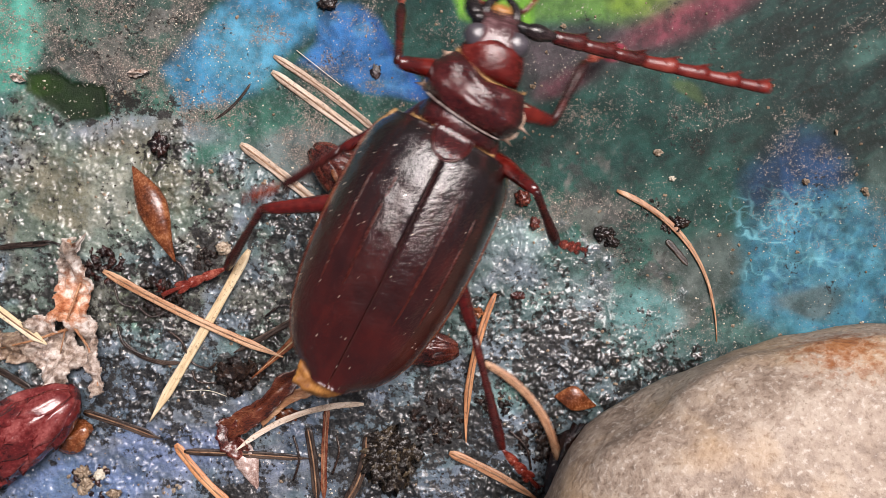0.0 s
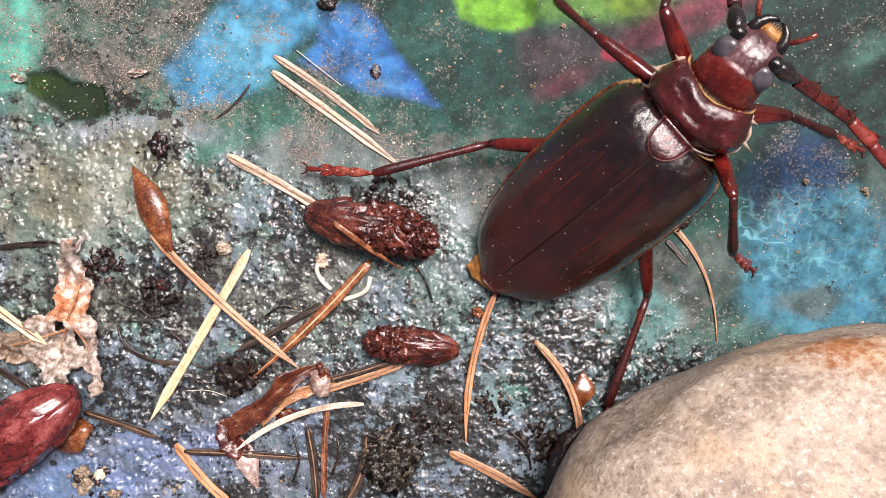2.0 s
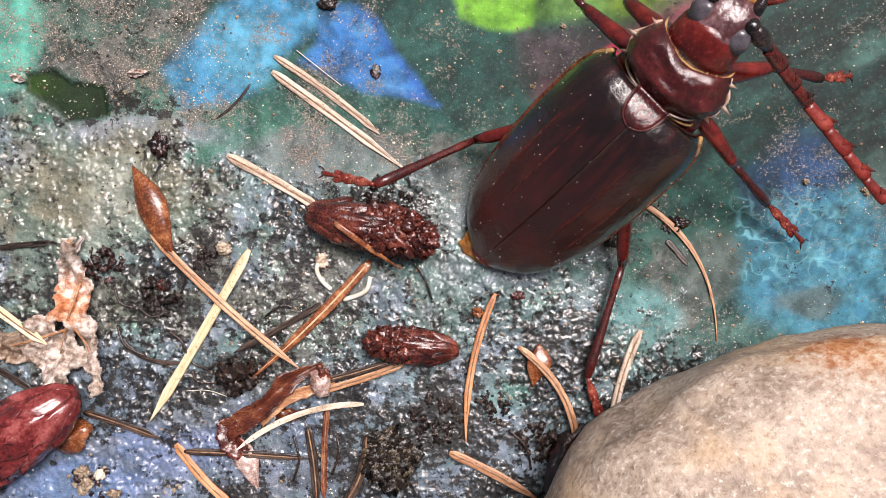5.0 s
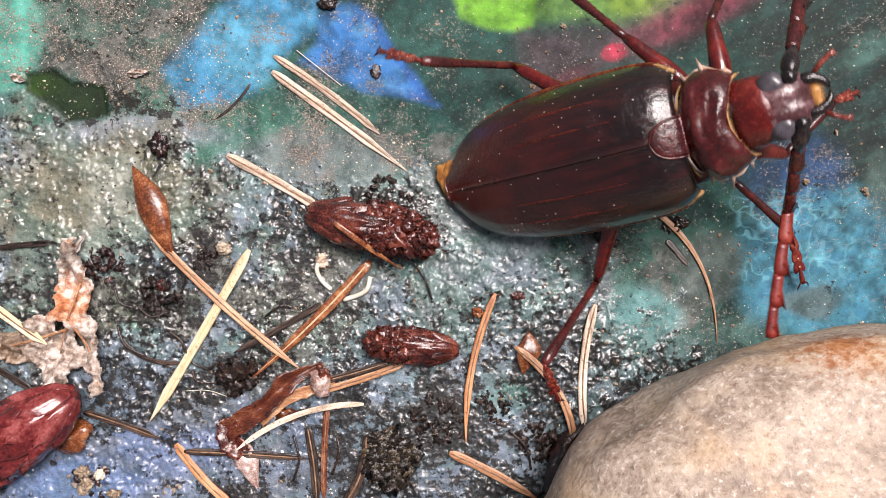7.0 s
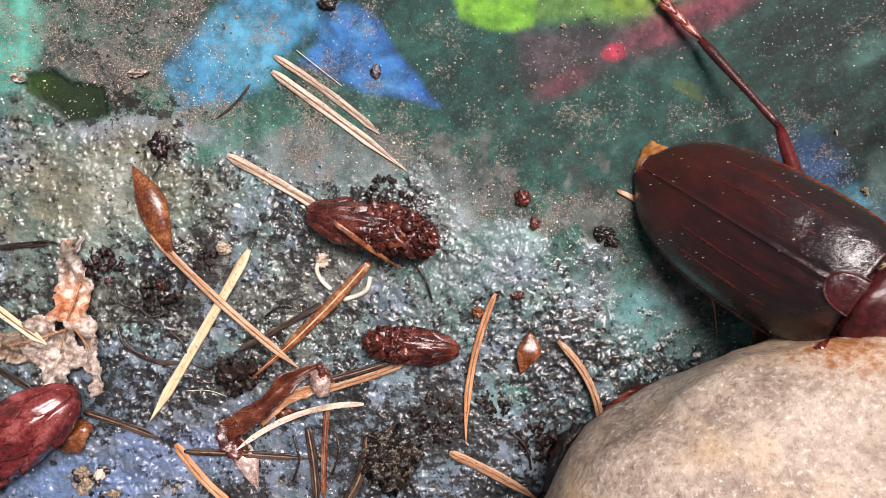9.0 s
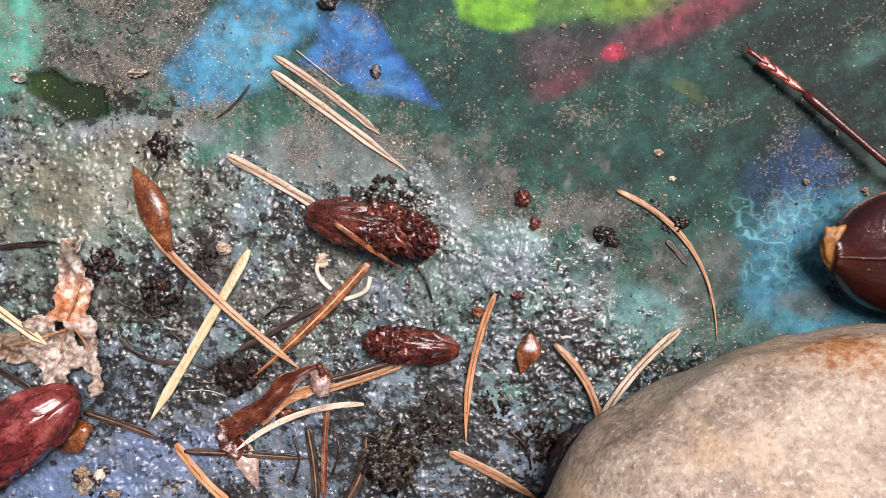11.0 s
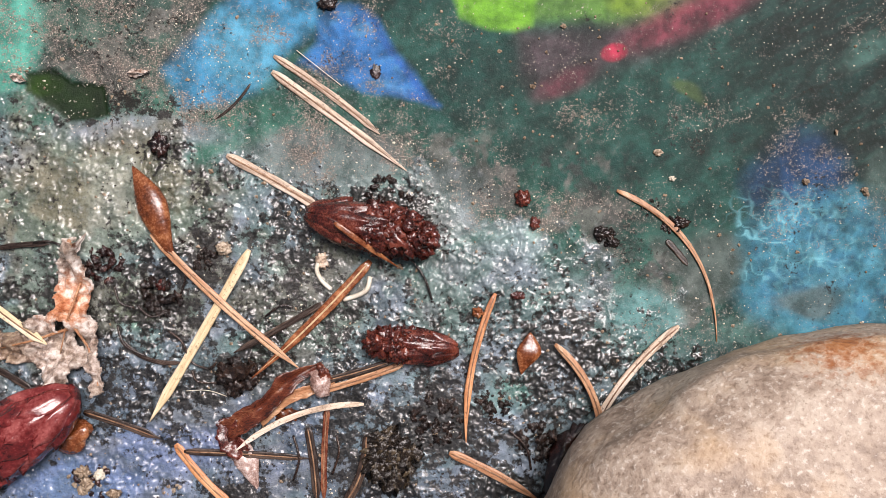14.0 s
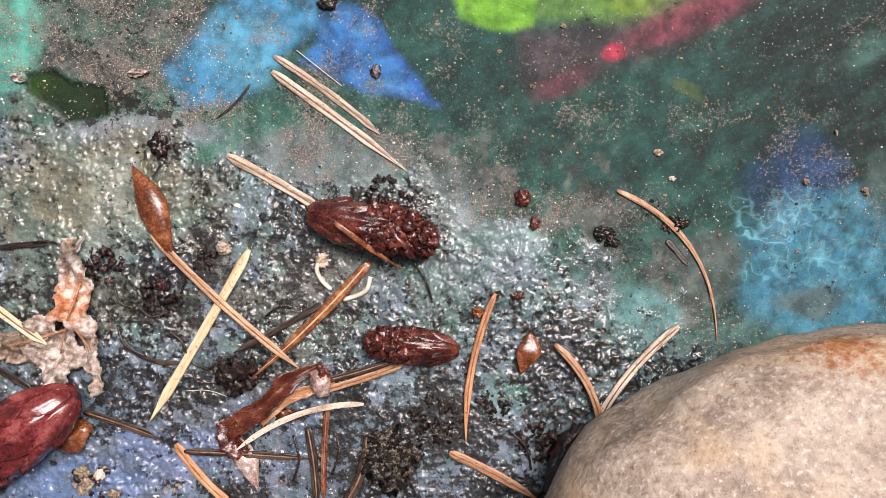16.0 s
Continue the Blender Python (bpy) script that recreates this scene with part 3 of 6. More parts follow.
# ---- the beetle ----
def curve_at(pairs, u):
    xs, ys = zip(*pairs)
    return float(np.interp(u, xs, ys))


def smooth_at(pairs, u):
    """Rounded interpolation through the pairs."""
    return sum(curve_at(pairs, min(1, max(0, u + d))) for d in (-0.03, -0.015, 0, 0.015, 0.03)) / 5


WIDTHS = [(0, 6.5), (0.03, 7.4), (0.08, 8.1), (0.16, 8.45), (0.36, 8.6), (0.52, 8.5), (0.65, 8.15), (0.8, 7.25), (0.89, 6.0), (0.957, 4.2), (1, 1.7)]
TOPS = [(0, 10.8), (0.03, 11.9), (0.07, 12.45), (0.12, 12.75), (0.2, 13.0), (0.33, 13.2), (0.45, 13.1), (0.6, 12.5), (0.75, 11.6), (0.88, 10.4), (1, 9.0)]


def elytron(side):
    """One wing case: domed, with raised ribs, closed underneath."""
    verts, faces, cols, rows = [], [], 26, 56
    for i in range(rows + 1):
        u = i / rows
        w, top = smooth_at(WIDTHS, u), smooth_at(TOPS, u)
        low = 6.3 + 2.2 * max(0, u - 0.8) * 5 * max(0, u - 0.8)
        for j in range(cols + 1):
            v = j / cols
            a = v * math.pi / 2
            y, z = w * math.sin(a) ** 0.92, low + (top - low) * math.cos(a) ** 0.85
            fade = math.sin(math.pi * min(1, max(0, (u - 0.12) / 0.82)))
            z += fade * 0.07 * sum(math.exp(-((v - c) / 0.03) ** 2) for c in (0.24, 0.46, 0.66)) - 0.12 * math.exp(-(v / 0.015) ** 2) * (u < 0.985)
            z += 0.10 * noise.noise((u * 14, v * 7, side * 5)) + 0.035 * noise.noise((u * 50, v * 30, side))
            z += 0.2 * max(0.0, 1 - abs(u - 0.08) / 0.11) * noise.noise((u * 42, v * 13, 3)) * (u > 0)
            verts.append((14.5 - 29.6 * u, side * (y + 0.03), z))
    n = cols + 1
    top_count = len(verts)
    verts += [(x, y * 0.93 + side * 0.02, z - 0.55) for x, y, z in verts]
    for i in range(rows):
        for j in range(cols):
            q = (i * n + j, i * n + j + 1, (i + 1) * n + j + 1, (i + 1) * n + j)
            faces += [q, tuple(k + top_count for k in reversed(q))]
    ring = [j for j in range(n)] + [i * n + cols for i in range(1, rows + 1)] + [rows * n + j for j in range(cols - 1, -1, -1)] + [i * n for i in range(rows - 1, 0, -1)]
    faces += [(a, b, b + top_count, a + top_count) for a, b in zip(ring, ring[1:] + ring[:1])]
    return verts, [f if side < 0 else tuple(reversed(f)) for f in faces]


def tube(points, radii, sides=8):
    rings = []
    pts = [Vector(p) for p in points]
    for i, p in enumerate(pts):
        d = (pts[min(i + 1, len(pts) - 1)] - pts[max(i - 1, 0)]).normalized()
        u = d.cross(Vector((0, 0, 1)) if abs(d.z) < 0.95 else Vector((0, 1, 0))).normalized()
        w = u.cross(d)
        r = radii[i] if isinstance(radii, (list, tuple)) else radii
        rings.append([tuple(p + r * (math.cos(a) * u + math.sin(a) * w)) for a in (2 * math.pi * k / sides for k in range(sides))])
    return lofted(rings)


def elytron_rim(side):
    pts = []
    for i in range(50):
        u = 0.02 + 0.97 * i / 49
        low = 6.3 + 2.2 * max(0, u - 0.8) * 5 * max(0, u - 0.8)
        pts.append((14.5 - 29.6 * u, side * (smooth_at(WIDTHS, u) + 0.1), low - 0.05))
    return tube(pts, [0.12 + 0.14 * math.sin(math.pi * min(1, i / 40)) for i in range(50)], 6)


def fringe(centre_path, length, count, seed, out):
    """Short hairs standing along a path."""
    rng, shapes = random.Random(seed), []
    for i in range(count):
        k = i / (count - 1) * (len(centre_path) - 1)
        a = int(min(k, len(centre_path) - 2))
        p = Vector(centre_path[a]).lerp(Vector(centre_path[a + 1]), k - a)
        q = p + Vector(out) * length * rng.uniform(0.6, 1.1) + Vector((rng.uniform(-.12, .12), rng.uniform(-.12, .12), rng.uniform(-.1, .15)))
        shapes.append(spike(p, q, 0.05))
    return joined(tube(centre_path, 0.11, 6), *shapes)


def arch(x, half, top, low, n=24, bow=0.0, reach=0.92):
    """A bow over the back from side to side."""
    pts = []
    for i in range(n + 1):
        a = -math.pi / 2 * reach + math.pi * reach * i / n
        pts.append((x + bow * math.cos(a), half * math.sin(a), low + (top - low) * math.cos(a) ** 0.8))
    return pts


PRON_W = [(0, 4.6), (0.1, 5.4), (0.3, 6.0), (0.55, 5.9), (0.8, 5.2), (1, 4.5)]
PRON_T = [(0, 10.3), (0.12, 10.95), (0.35, 11.25), (0.6, 11.3), (0.85, 11.05), (0.95, 10.7), (1, 10.3)]


def pronotum_shape():
    rings = []
    for i in range(25):
        u = i / 24
        w, t = smooth_at(PRON_W, u), smooth_at(PRON_T, u)
        ring = []
        for j in range(48):
            a = 2 * math.pi * j / 48
            c, s = math.cos(a), math.sin(a)
            y = w * math.copysign(abs(c) ** 0.85, c)
            z = 6.9 + ((t - 6.9) * abs(s) ** 0.9 if s > 0 else -3.0 * abs(s))
            hollow = 0.3 * math.exp(-((abs(y) - 2.6) / 1.2) ** 2) * math.exp(-((u - 0.5) / 0.25) ** 2) if s > 0 else 0
            z += (0.34 * noise.noise((u * 4, y * 0.6, 9)) + 0.1 * noise.noise((u * 14, y * 2, 4))) * (s > 0) - hollow
            ring.append((14.4 + 5.4 * u - 0.9 * (1 - abs(c)) * (1 + 0.7 * u), y, z))
        rings.append(ring)
    return lofted(rings)


def ellipsoid(centre, rx, ry, rz, seed=0, rough=0.0, rings=14, sides=20):
    return blob(rx, ry, rz, seed, rough, rings, sides, 1.0, centre)


def pad(x0, x1, w):
    """One flat heart-shaped foot joint, notched at its far end."""
    rings = []
    for u, k in ((0, 0.3), (0.2, 0.5), (0.45, 0.8), (0.7, 1.0), (0.88, 0.98), (1.0, 0.8)):
        ring = []
        for j in range(14):
            a = 2 * math.pi * j / 14
            y = w * k * math.cos(a)
            notch = 0.3 * (x1 - x0) * max(0.0, 1 - abs(y) / (0.55 * w)) * max(0.0, (u - 0.6) / 0.4)
            ring.append((x0 + (x1 - x0) * u - notch, y, 0.12 + 0.3 * (1 - 0.45 * u) * math.sin(a)))
        rings.append(ring)
    return lofted(rings)


def tarsus_shape(length):
    """Three overlapping pads, a slim last joint and a pair of claws."""
    pads = [pad(0, 0.34 * length, 0.6), pad(0.25 * length, 0.55 * length, 0.68), pad(0.46 * length, 0.74 * length, 0.8)]
    stem = limb(length * 0.34, [0.2, 0.22, 0.26, 0.32, 0.36, 0.3], 0.8, 8)
    stem = ([(x + length * 0.6, y, z + 0.25) for x, y, z in stem[0]], stem[1])
    claws = []
    for s in (-1, 1):
        pts = [(length * 0.91, s * 0.15, 0.2), (length * 0.95, s * 0.5, 0.22), (length * 1.02, s * 0.72, 0.0), (length * 1.06, s * 0.66, -0.3)]
        claws.append(tube(pts, [0.14, 0.12, 0.08, 0.02], 6))
    return joined(*pads, stem), joined(*claws)


def feeler_joints(name, first, saw, beetle, label, material, scape=None):
    """Saw-toothed joints along +x; the first one carries the others."""
    count, lead = 4, None
    for i in range(count):
        x0, x1 = FEELER_HALF * i / count - 0.12, FEELER_HALF * (i + 1) / count
        r = first * (1 - 0.06 * i)
        if scape and i == 0:
            shape = joined(limb(x1 - x0, [0.5, 0.8, 0.95, 0.95, 0.8, 0.62, 0.55], 0.95, 12))
        else:
            body = limb(x1 - x0, [r * 0.84, r * 0.86, r * 0.89, r * 0.93, r * 0.98, r * 1.02, r * 0.9], 0.6, 12)
            body = ([(x, y + saw * 0.22 * r * (x / (x1 - x0)) ** 2, z) for x, y, z in body[0]], body[1])
            tooth = spike((x1 - 1.5, saw * r * 0.3, 0), (x1 + 0.3, saw * (r * 0.8 + 0.85), 0), 0.62)
            shape = joined(([(x + x0, y, z) for x, y, z in body[0]], body[1]), tooth)
        if lead is None:
            lead = part(name, shape, scape or material, beetle, label)
        else:
            part("joint", shape, material, lead)
    return lead


LEGS = {"front": ((18.2, 3.2, 5.2), 8.0, 9.0, 7.0), "mid": ((15.5, 4.3, 4.8), 9.5, 9.8, 7.6), "hind": ((5.2, 4.2, 4.8), 13.0, 14.6, 9.4)}
FEELER_ROOT, FEELER_HALF = (25.3, 2.6, 8.8), 14.5


def make_beetle():
    beetle = tagged(new("beetle"), "large glossy chestnut-brown longhorn beetle with serrated antennae, walking", "beetle")
    part("abdomen", ellipsoid((-1, 0, 6.6), 15.2, 7.6, 3.4, 3, 0.03), LEG_DARK, beetle, "dark brown underside")
    tip = joined(ellipsoid((-14.6, 0.8, 7.7), 1.9, 2.6, 0.7, 5, 0.2), ellipsoid((-15.4, 1.5, 7.9), 1.1, 1.9, 0.5, 8, 0.3))
    part("abdomen_tip", tip, SOFT, beetle, "soft yellowish-brown tail segment")
    part("neck", ellipsoid((16.0, 0, 7.4), 3.2, 4.6, 2.9, 9, 0.04), CHITIN, beetle, "red-brown neck under the shield")
    part("neck_fringe", fringe(arch(15.0, 5.0, 10.1, 7.0, bow=-0.6), 0.3, 130, 14, (1.0, 0, 0.1)), HAIR, beetle, "golden hairs before the wing cases")
    part("thorax", ellipsoid((13, 0, 6.2), 6.5, 6.0, 3.2, 6, 0.04), LEG_DARK, beetle, "dark reddish-brown chest")
    for side, name in ((1, "wing_case"), (-1, "wing_case")):
        case = part(name, elytron(side), ELYTRON, beetle, "leathery dark chestnut wing case with faint ribs")
        part("rim", elytron_rim(side), RIM, case, "amber reflexed rim")
        for v in (0.24, 0.46):
            line = []
            for i in range(40):
                u = 0.18 + 0.58 * i / 39
                a = v * math.pi / 2
                low = 6.3 + 2.2 * max(0, u - 0.8) * 5 * max(0, u - 0.8)
                line.append((14.5 - 29.6 * u, side * smooth_at(WIDTHS, u) * math.sin(a) ** 0.92, low + (smooth_at(TOPS, u) - low) * math.cos(a) ** 0.85 - 0.1))
            part("rib", tube(line, [0.05 + 0.2 * math.sin(math.pi * i / 39) for i in range(40)], 10), RIB, case, "reddish lengthwise rib")
        rng, specks, skin = random.Random(70 + side), [], elytron(side)[0]
        for _ in range(42):
            x, y, z = skin[rng.randrange(27 * 56)]
            r = rng.uniform(0.035, 0.09)
            specks.append(blob(r, r * 0.8, r * 0.6, 1, 0.3, 3, 5, 1.0, (x, y, z + r * 0.3)))
        tagged(part("dust", joined(*specks), FIBRE, case, "pale dust specks"), kind="stuff")
    for side in (1, -1):
        pts = [(14.6 - 12 * k, side * (smooth_at(WIDTHS, 12 * k / 29.6) - 0.15 - 0.5 * k), 4.3 + 3.4 * (1 - k) ** 3) for k in (i / 14 for i in range(15))]
        band = tube(pts, [0.2 + 0.3 * math.sin(math.pi * (i + 1) / 17) for i in range(15)], 8)
        part("side_fringe", joined(band, fringe(pts, 0.6, 150, 5 + side, (0.0, side * 1.0, 0.1))), HAIR, beetle, "golden hairs under the shoulder")
    rows, rim = [], []
    for i in range(13):
        u = i / 12
        w = 2.15 * math.sqrt(max(0.015, 1 - u ** 2.6))
        x = 15.0 - 3.4 * u
        z = smooth_at(TOPS, max(0, (14.5 - x) / 29.6)) + 0.24 - 0.12 * (u > 0.95)
        rows.append([(x, w * v, z - 0.16 * v * v - 0.05 * (1 - v * v) * math.sin(math.pi * u)) for v in (-1, -0.8, -0.5, -0.2, 0.2, 0.5, 0.8, 1)] + [(x, w * v, z - 0.8) for v in (1, -1)])
        rim.append((x, w, z - 0.12))
    shield = part("scutellum", lofted(rows), CHITIN, beetle, "rounded red-brown shield between the wing cases")
    part("shield_rim", tube(rim + [(x, -y, z) for x, y, z in reversed(rim)], 0.13, 6), LEG_DARK, shield, "dark raised rim")
    pron = part("pronotum", pronotum_shape(), CHITIN, beetle, "glossy red-brown neck shield with side spines")
    for side in (1, -1):
        for x, out, reach in ((15.0, 0.8, -0.5), (16.9, 1.5, -0.3), (18.9, 0.7, 0.3)):
            w = smooth_at(PRON_W, (x - 14.2) / 5.6)
            part("spine", spike((x, side * (w - 0.5), 7.0), (x + reach, side * (w + out), 7.2), 0.38), PALE, pron, "pale pointed side spine")
        edge = [(14.4 + 5.2 * k, side * (smooth_at(PRON_W, k) + 0.03 + 0.16 * math.sin(k * 14 + side)), 7.0) for k in (i / 12 for i in range(13))]
        part("edge", tube(edge, [0.08 + 0.14 * abs(math.sin(i * 1.3)) for i in range(13)], 6), PALE, pron, "pale raised edge")
    part("collar_fringe", fringe(arch(20.2, 4.4, 10.1, 6.8, bow=-1.7), 0.45, 120, 11, (1.0, 0, 0.1)), HAIR, pron, "golden fringe of hairs")
    part("shield_edge", tube(arch(14.45, 4.7, 10.55, 7.0, bow=-0.95), 0.12, 6), EDGE, pron, "thin grey rear edge")
    skull = []
    for x, w, t, low in ((21.8, 4.2, 9.9, 5.0), (23.6, 4.1, 10.3, 4.8), (25.2, 3.8, 10.4, 4.8), (26.8, 3.4, 10.3, 5.0), (28.2, 3.4, 9.7, 5.2), (29.3, 3.0, 8.7, 5.6), (30.0, 2.2, 7.8, 6.0)):
        skull.append([(x, w * math.cos(a), (t + low) / 2 + (t - low) / 2 * math.sin(a) - 0.4 * math.exp(-(math.cos(a) / 0.2) ** 2) * (math.sin(a) > 0)) for a in (2 * math.pi * k / 32 for k in range(32))])
    head = part("head", lofted(skull), SKULL, beetle, "red-brown head, paler between the eyes")
    nape = [[(x, w * math.cos(a), 7.3 + h * math.sin(a) + 0.12 * noise.noise((x, a * 2, 1))) for a in (2 * math.pi * k / 32 for k in range(32))]
            for x, w, h in ((21.0, 4.1, 2.7), (22.2, 4.3, 3.05), (23.6, 4.3, 3.2), (24.9, 4.1, 3.2), (25.6, 3.7, 3.0), (26.0, 3.0, 2.5))]
    part("nape", lofted(nape), NAPE, head, "bright red glossy nape behind the eyes")
    for side in (1, -1):
        part("eye", ellipsoid((26.1, side * 2.45, 8.85), 1.7, 1.75, 1.15, 2, 0.06), EYE_MAT, head, "large grey kidney-shaped eye")
        jaw = [(28.6, side * 1.8, 7.4), (29.6, side * 2.0, 7.4), (30.5, side * 1.9, 7.2), (31.3, side * 1.4, 7.0), (31.8, side * 0.7, 6.9), (31.9, side * 0.1, 6.9)]
        part("mandible", tube(jaw, [0.8, 0.8, 0.7, 0.55, 0.38, 0.1], 12), BLACK, head, "black curved jaw")
        palp = [(30.4, side * 2.2, 6.0), (31.6, side * 3.2, 5.8), (32.6, side * 3.8, 5.6), (33.3, side * 4.0, 5.5)]
        part("palp", tube(palp, [0.3, 0.34, 0.28, 0.42], 8), FOOT, head, "reddish mouth feeler")
        part("feeler_socket", ellipsoid((28.2, side * 2.8, 8.7), 1.0, 1.0, 0.9, 4, 0.08, 10, 14), BLACK, head, "black antenna socket")
    lip = joined(ellipsoid((29.9, 0, 6.9), 1.1, 1.4, 0.6, 7, 0.2), *[spike((30.0, -1.2 + 0.1 * i, 7.1), (31.4 + 0.3 * math.sin(i * 2), -1.3 + 0.11 * i, 7.2), 0.12) for i in range(25)])
    tagged(part("lip", lip, SOFT, head, "orange-yellow hairy upper lip"), kind="stuff")
    for piece in [head] + list(head.children):
        piece.data.transform(place(1.0, 0, 1.2) @ Matrix.Scale(0.86, 4))
    moving = {}
    for pair, (hip, femur, tibia, foot) in LEGS.items():
        big = {"front": 1.15, "mid": 1.0, "hind": 1.05}[pair]
        for side, word in ((1, "left"), (-1, "right")):
            f = part("femur", limb(femur, [0.6 * big, 0.85 * big, 1.0 * big, 1.02 * big, 0.95 * big, 0.85 * big, 0.78 * big, 0.72 * big, 0.5 * big], 0.8, 12), LEG, beetle, "glossy red thigh")
            shin = limb(tibia, [0.42, 0.5, 0.46, 0.46, 0.5, 0.55, 0.62, 0.66, 0.5], 0.8, 12)
            pins = [spike((tibia * k, s * 0.4, 0), (tibia * k + 0.4, s * 0.72, -0.1), 0.09) for k in (0.3, 0.42, 0.55, 0.66, 0.78, 0.9) for s in (-1, 1)]
            s = part("tibia", joined(shin, *pins), LEG_DARK, beetle, "dark red-brown spiny shin")
            pads, claws = tarsus_shape(foot)
            t = part("tarsus", pads, FOOT, beetle, "pale reddish jointed foot")
            part("claw", claws, LEG_DARK, t)
            moving[pair + "_" + word] = (Vector((hip[0], side * hip[1], hip[2])), femur, tibia, (f, s, t))
    for side, word in ((1, "left"), (-1, "right")):
        a = feeler_joints("feeler_base", 0.98, -side, beetle, "thick blackish-red antenna joints with a black knob", FEELER_DARK, BLACK)
        b = feeler_joints("feeler_end", 0.84, -side, beetle, "serrated reddish antenna end", ANTENNA)
        moving["antenna_" + word] = (Vector((FEELER_ROOT[0], side * FEELER_ROOT[1], FEELER_ROOT[2])), FEELER_HALF, FEELER_HALF, (a, b))
    return beetle, moving, pron, head


BEETLE, MOVING, SHIELD, HEAD = make_beetle()


# ---- litter: needles, buds, leaf, crumbs ----
def lie(p, q, z=0.5):
    """The pose of something that reaches from p to q on the ground."""
    return pose((p[0] + q[0]) / 2 * MM, (p[1] + q[1]) / 2 * MM, z * MM, 0, 0, math.degrees(math.atan2(q[1] - p[1], q[0] - p[0])))


def needle(p, q, width, material, label, bend=0.0, thick=None, z=None, groove=0.22, lift=0.0, taper=0.16, name="needle", roll=0.0, stripe=True, line=None):
    """A fallen conifer needle from p to q; bend is the sideways sag of its middle."""
    half = math.hypot(q[0] - p[0], q[1] - p[1]) / 2
    thick = thick or width * 0.42
    path = ((-half, 0, 0), (0, bend, lift), (half, 0, 0))
    ob = part(name, ribbon(path, width, thick, groove, taper, 24, roll), material)
    if stripe:
        # line swaps the dark groove for a pale strip that paints a wet glint
        inner = ((-half * 0.96, 0, thick * 0.30), (0, bend, lift + thick * 0.30), (half * 0.9, 0, thick * 0.30))
        part("groove", ribbon(inner, width * 0.17, thick * 0.16, 0, taper, 20, roll), line or GROOVE, ob, "pale wet streak" if line else "darker middle groove")
    if z is None:
        z = max(level(p[0] * (1 - k) + q[0] * k, p[1] * (1 - k) + q[1] * k) for k in (0.1, 0.3, 0.5, 0.7, 0.9)) + thick * 0.3
    ob.matrix_basis = lie(p, q, z)
    return tagged(ob, label, "needle", "fallen conifer needles")


PALE_N = "bleached straw-coloured conifer needle on the ground"
DARKN = "dark rotting conifer needle stuck in wet grime"
needle((-21.6, 22.4), (-4.6, 9.9), 1.2, NEEDLE, "dry beige grooved fir needle beside another", 0.1, taper=0.3)
needle((-21.4, 24.4), (-8.0, 14.5), 0.95, NEEDLE, "dry beige fir needle, dusty and flaking", 0.35, taper=0.12)
needle_b = needle((-27.3, 11.8), (-14.9, 4.7), 1.25, NEEDLE, "dry beige needle half under a cone", 0.2)
needle_a = needle((-36.6, 1.9), (-18.1, -14.9), 1.05, NEEDLE_TAN, "long brown needle crossing a pale one", -0.5, z=0.9)
needle((-24.4, -0.1), (-36.9, -21.7), 1.2, NEEDLE_PALE, "cream-coloured split needle under a brown one", 0.15, groove=0.1, stripe=False)
needle((-9.1, -1.5), (-24.0, -16.2), 1.35, BUD_ORANGE, "wet brown needle with a pale streak", 0.4, taper=0.4, z=0.8, line=NEEDLE_PALE)
needle((-14.9, -6.7), (-26.4, -13.1), 0.8, NEEDLE_DARK, DARKN, 0.1, stripe=False)
needle((6.6, -5.6), (2.9, -24.4), 0.9, NEEDLE_ORANGE, "slender curved orange-tan needle", -1.1, taper=0.3)
needle((22.0, 7.4), (34.6, -11.7), 0.75, NEEDLE_TAN, "thin bent tan needle with an orange end", 3.8, taper=0.65)
needle((-57.4, -5.6), (-49.0, -11.8), 1.15, NEEDLE_PALE, PALE_N, -0.2, z=2.2)
needle((-33.7, -24.6), (-26.0, -32.8), 1.15, NEEDLE_ORANGE, "bright orange-tan needle on blue paint", -0.5)
needle((-32.6, -25.5), (-16.9, -26.4), 0.9, NEEDLE_DARK, "grey-brown flat needle on wet ground", 0.1)
needle((-17.1, -22.6), (-15.9, -32.1), 1.1, NEEDLE_DARK, DARKN, 0.2)
needle((-14.6, -19.9), (-15.0, -32.1), 0.8, HUSK_SKIN, "wet brown needle standing on grime", -0.2)
needle((-9.6, -23.5), (-12.9, -32.8), 1.2, NEEDLE_DARK, "grey-brown curled needle beside mossy clump", 0.9)
needle((0.8, -25.6), (12.2, -31.7), 1.15, NEEDLE_TAN, "wet tan needle running under the stone", 0.3, taper=0.3)
needle((-5.1, -14.5), (-16.4, -18.1), 0.9, NEEDLE_TAN, "wet tan needle tucked in twig litter", 0.2, z=0.7)
needle((-6.7, -14.2), (-17.4, -17.1), 0.9, NEEDLE_DARK, "wet grey-brown needle tucked in twig litter", 0.2, z=0.6)
needle((-9.9, -19.4), (-26.0, -25.3), 0.75, NEEDLE, "thin arched beige needle across twig litter", -1.6, z=1.2, stripe=False)
needle((-45.3, -20.5), (-35.6, -23.9), 1.0, NEEDLE_DARK, DARKN, 0.1)
needle((-56.7, -14.9), (-51.7, -17.8), 0.9, NEEDLE_DARK, DARKN, 0.1, stripe=False)
needle((-56.0, 0.1), (-49.6, 0.6), 0.7, NEEDLE_DARK, DARKN, 0.2, stripe=False)
needle((-24.4, 20.9), (-28.9, 16.4), 0.35, NEEDLE_DARK, "thin brown bent needle on blue paint", 0.4, stripe=False)
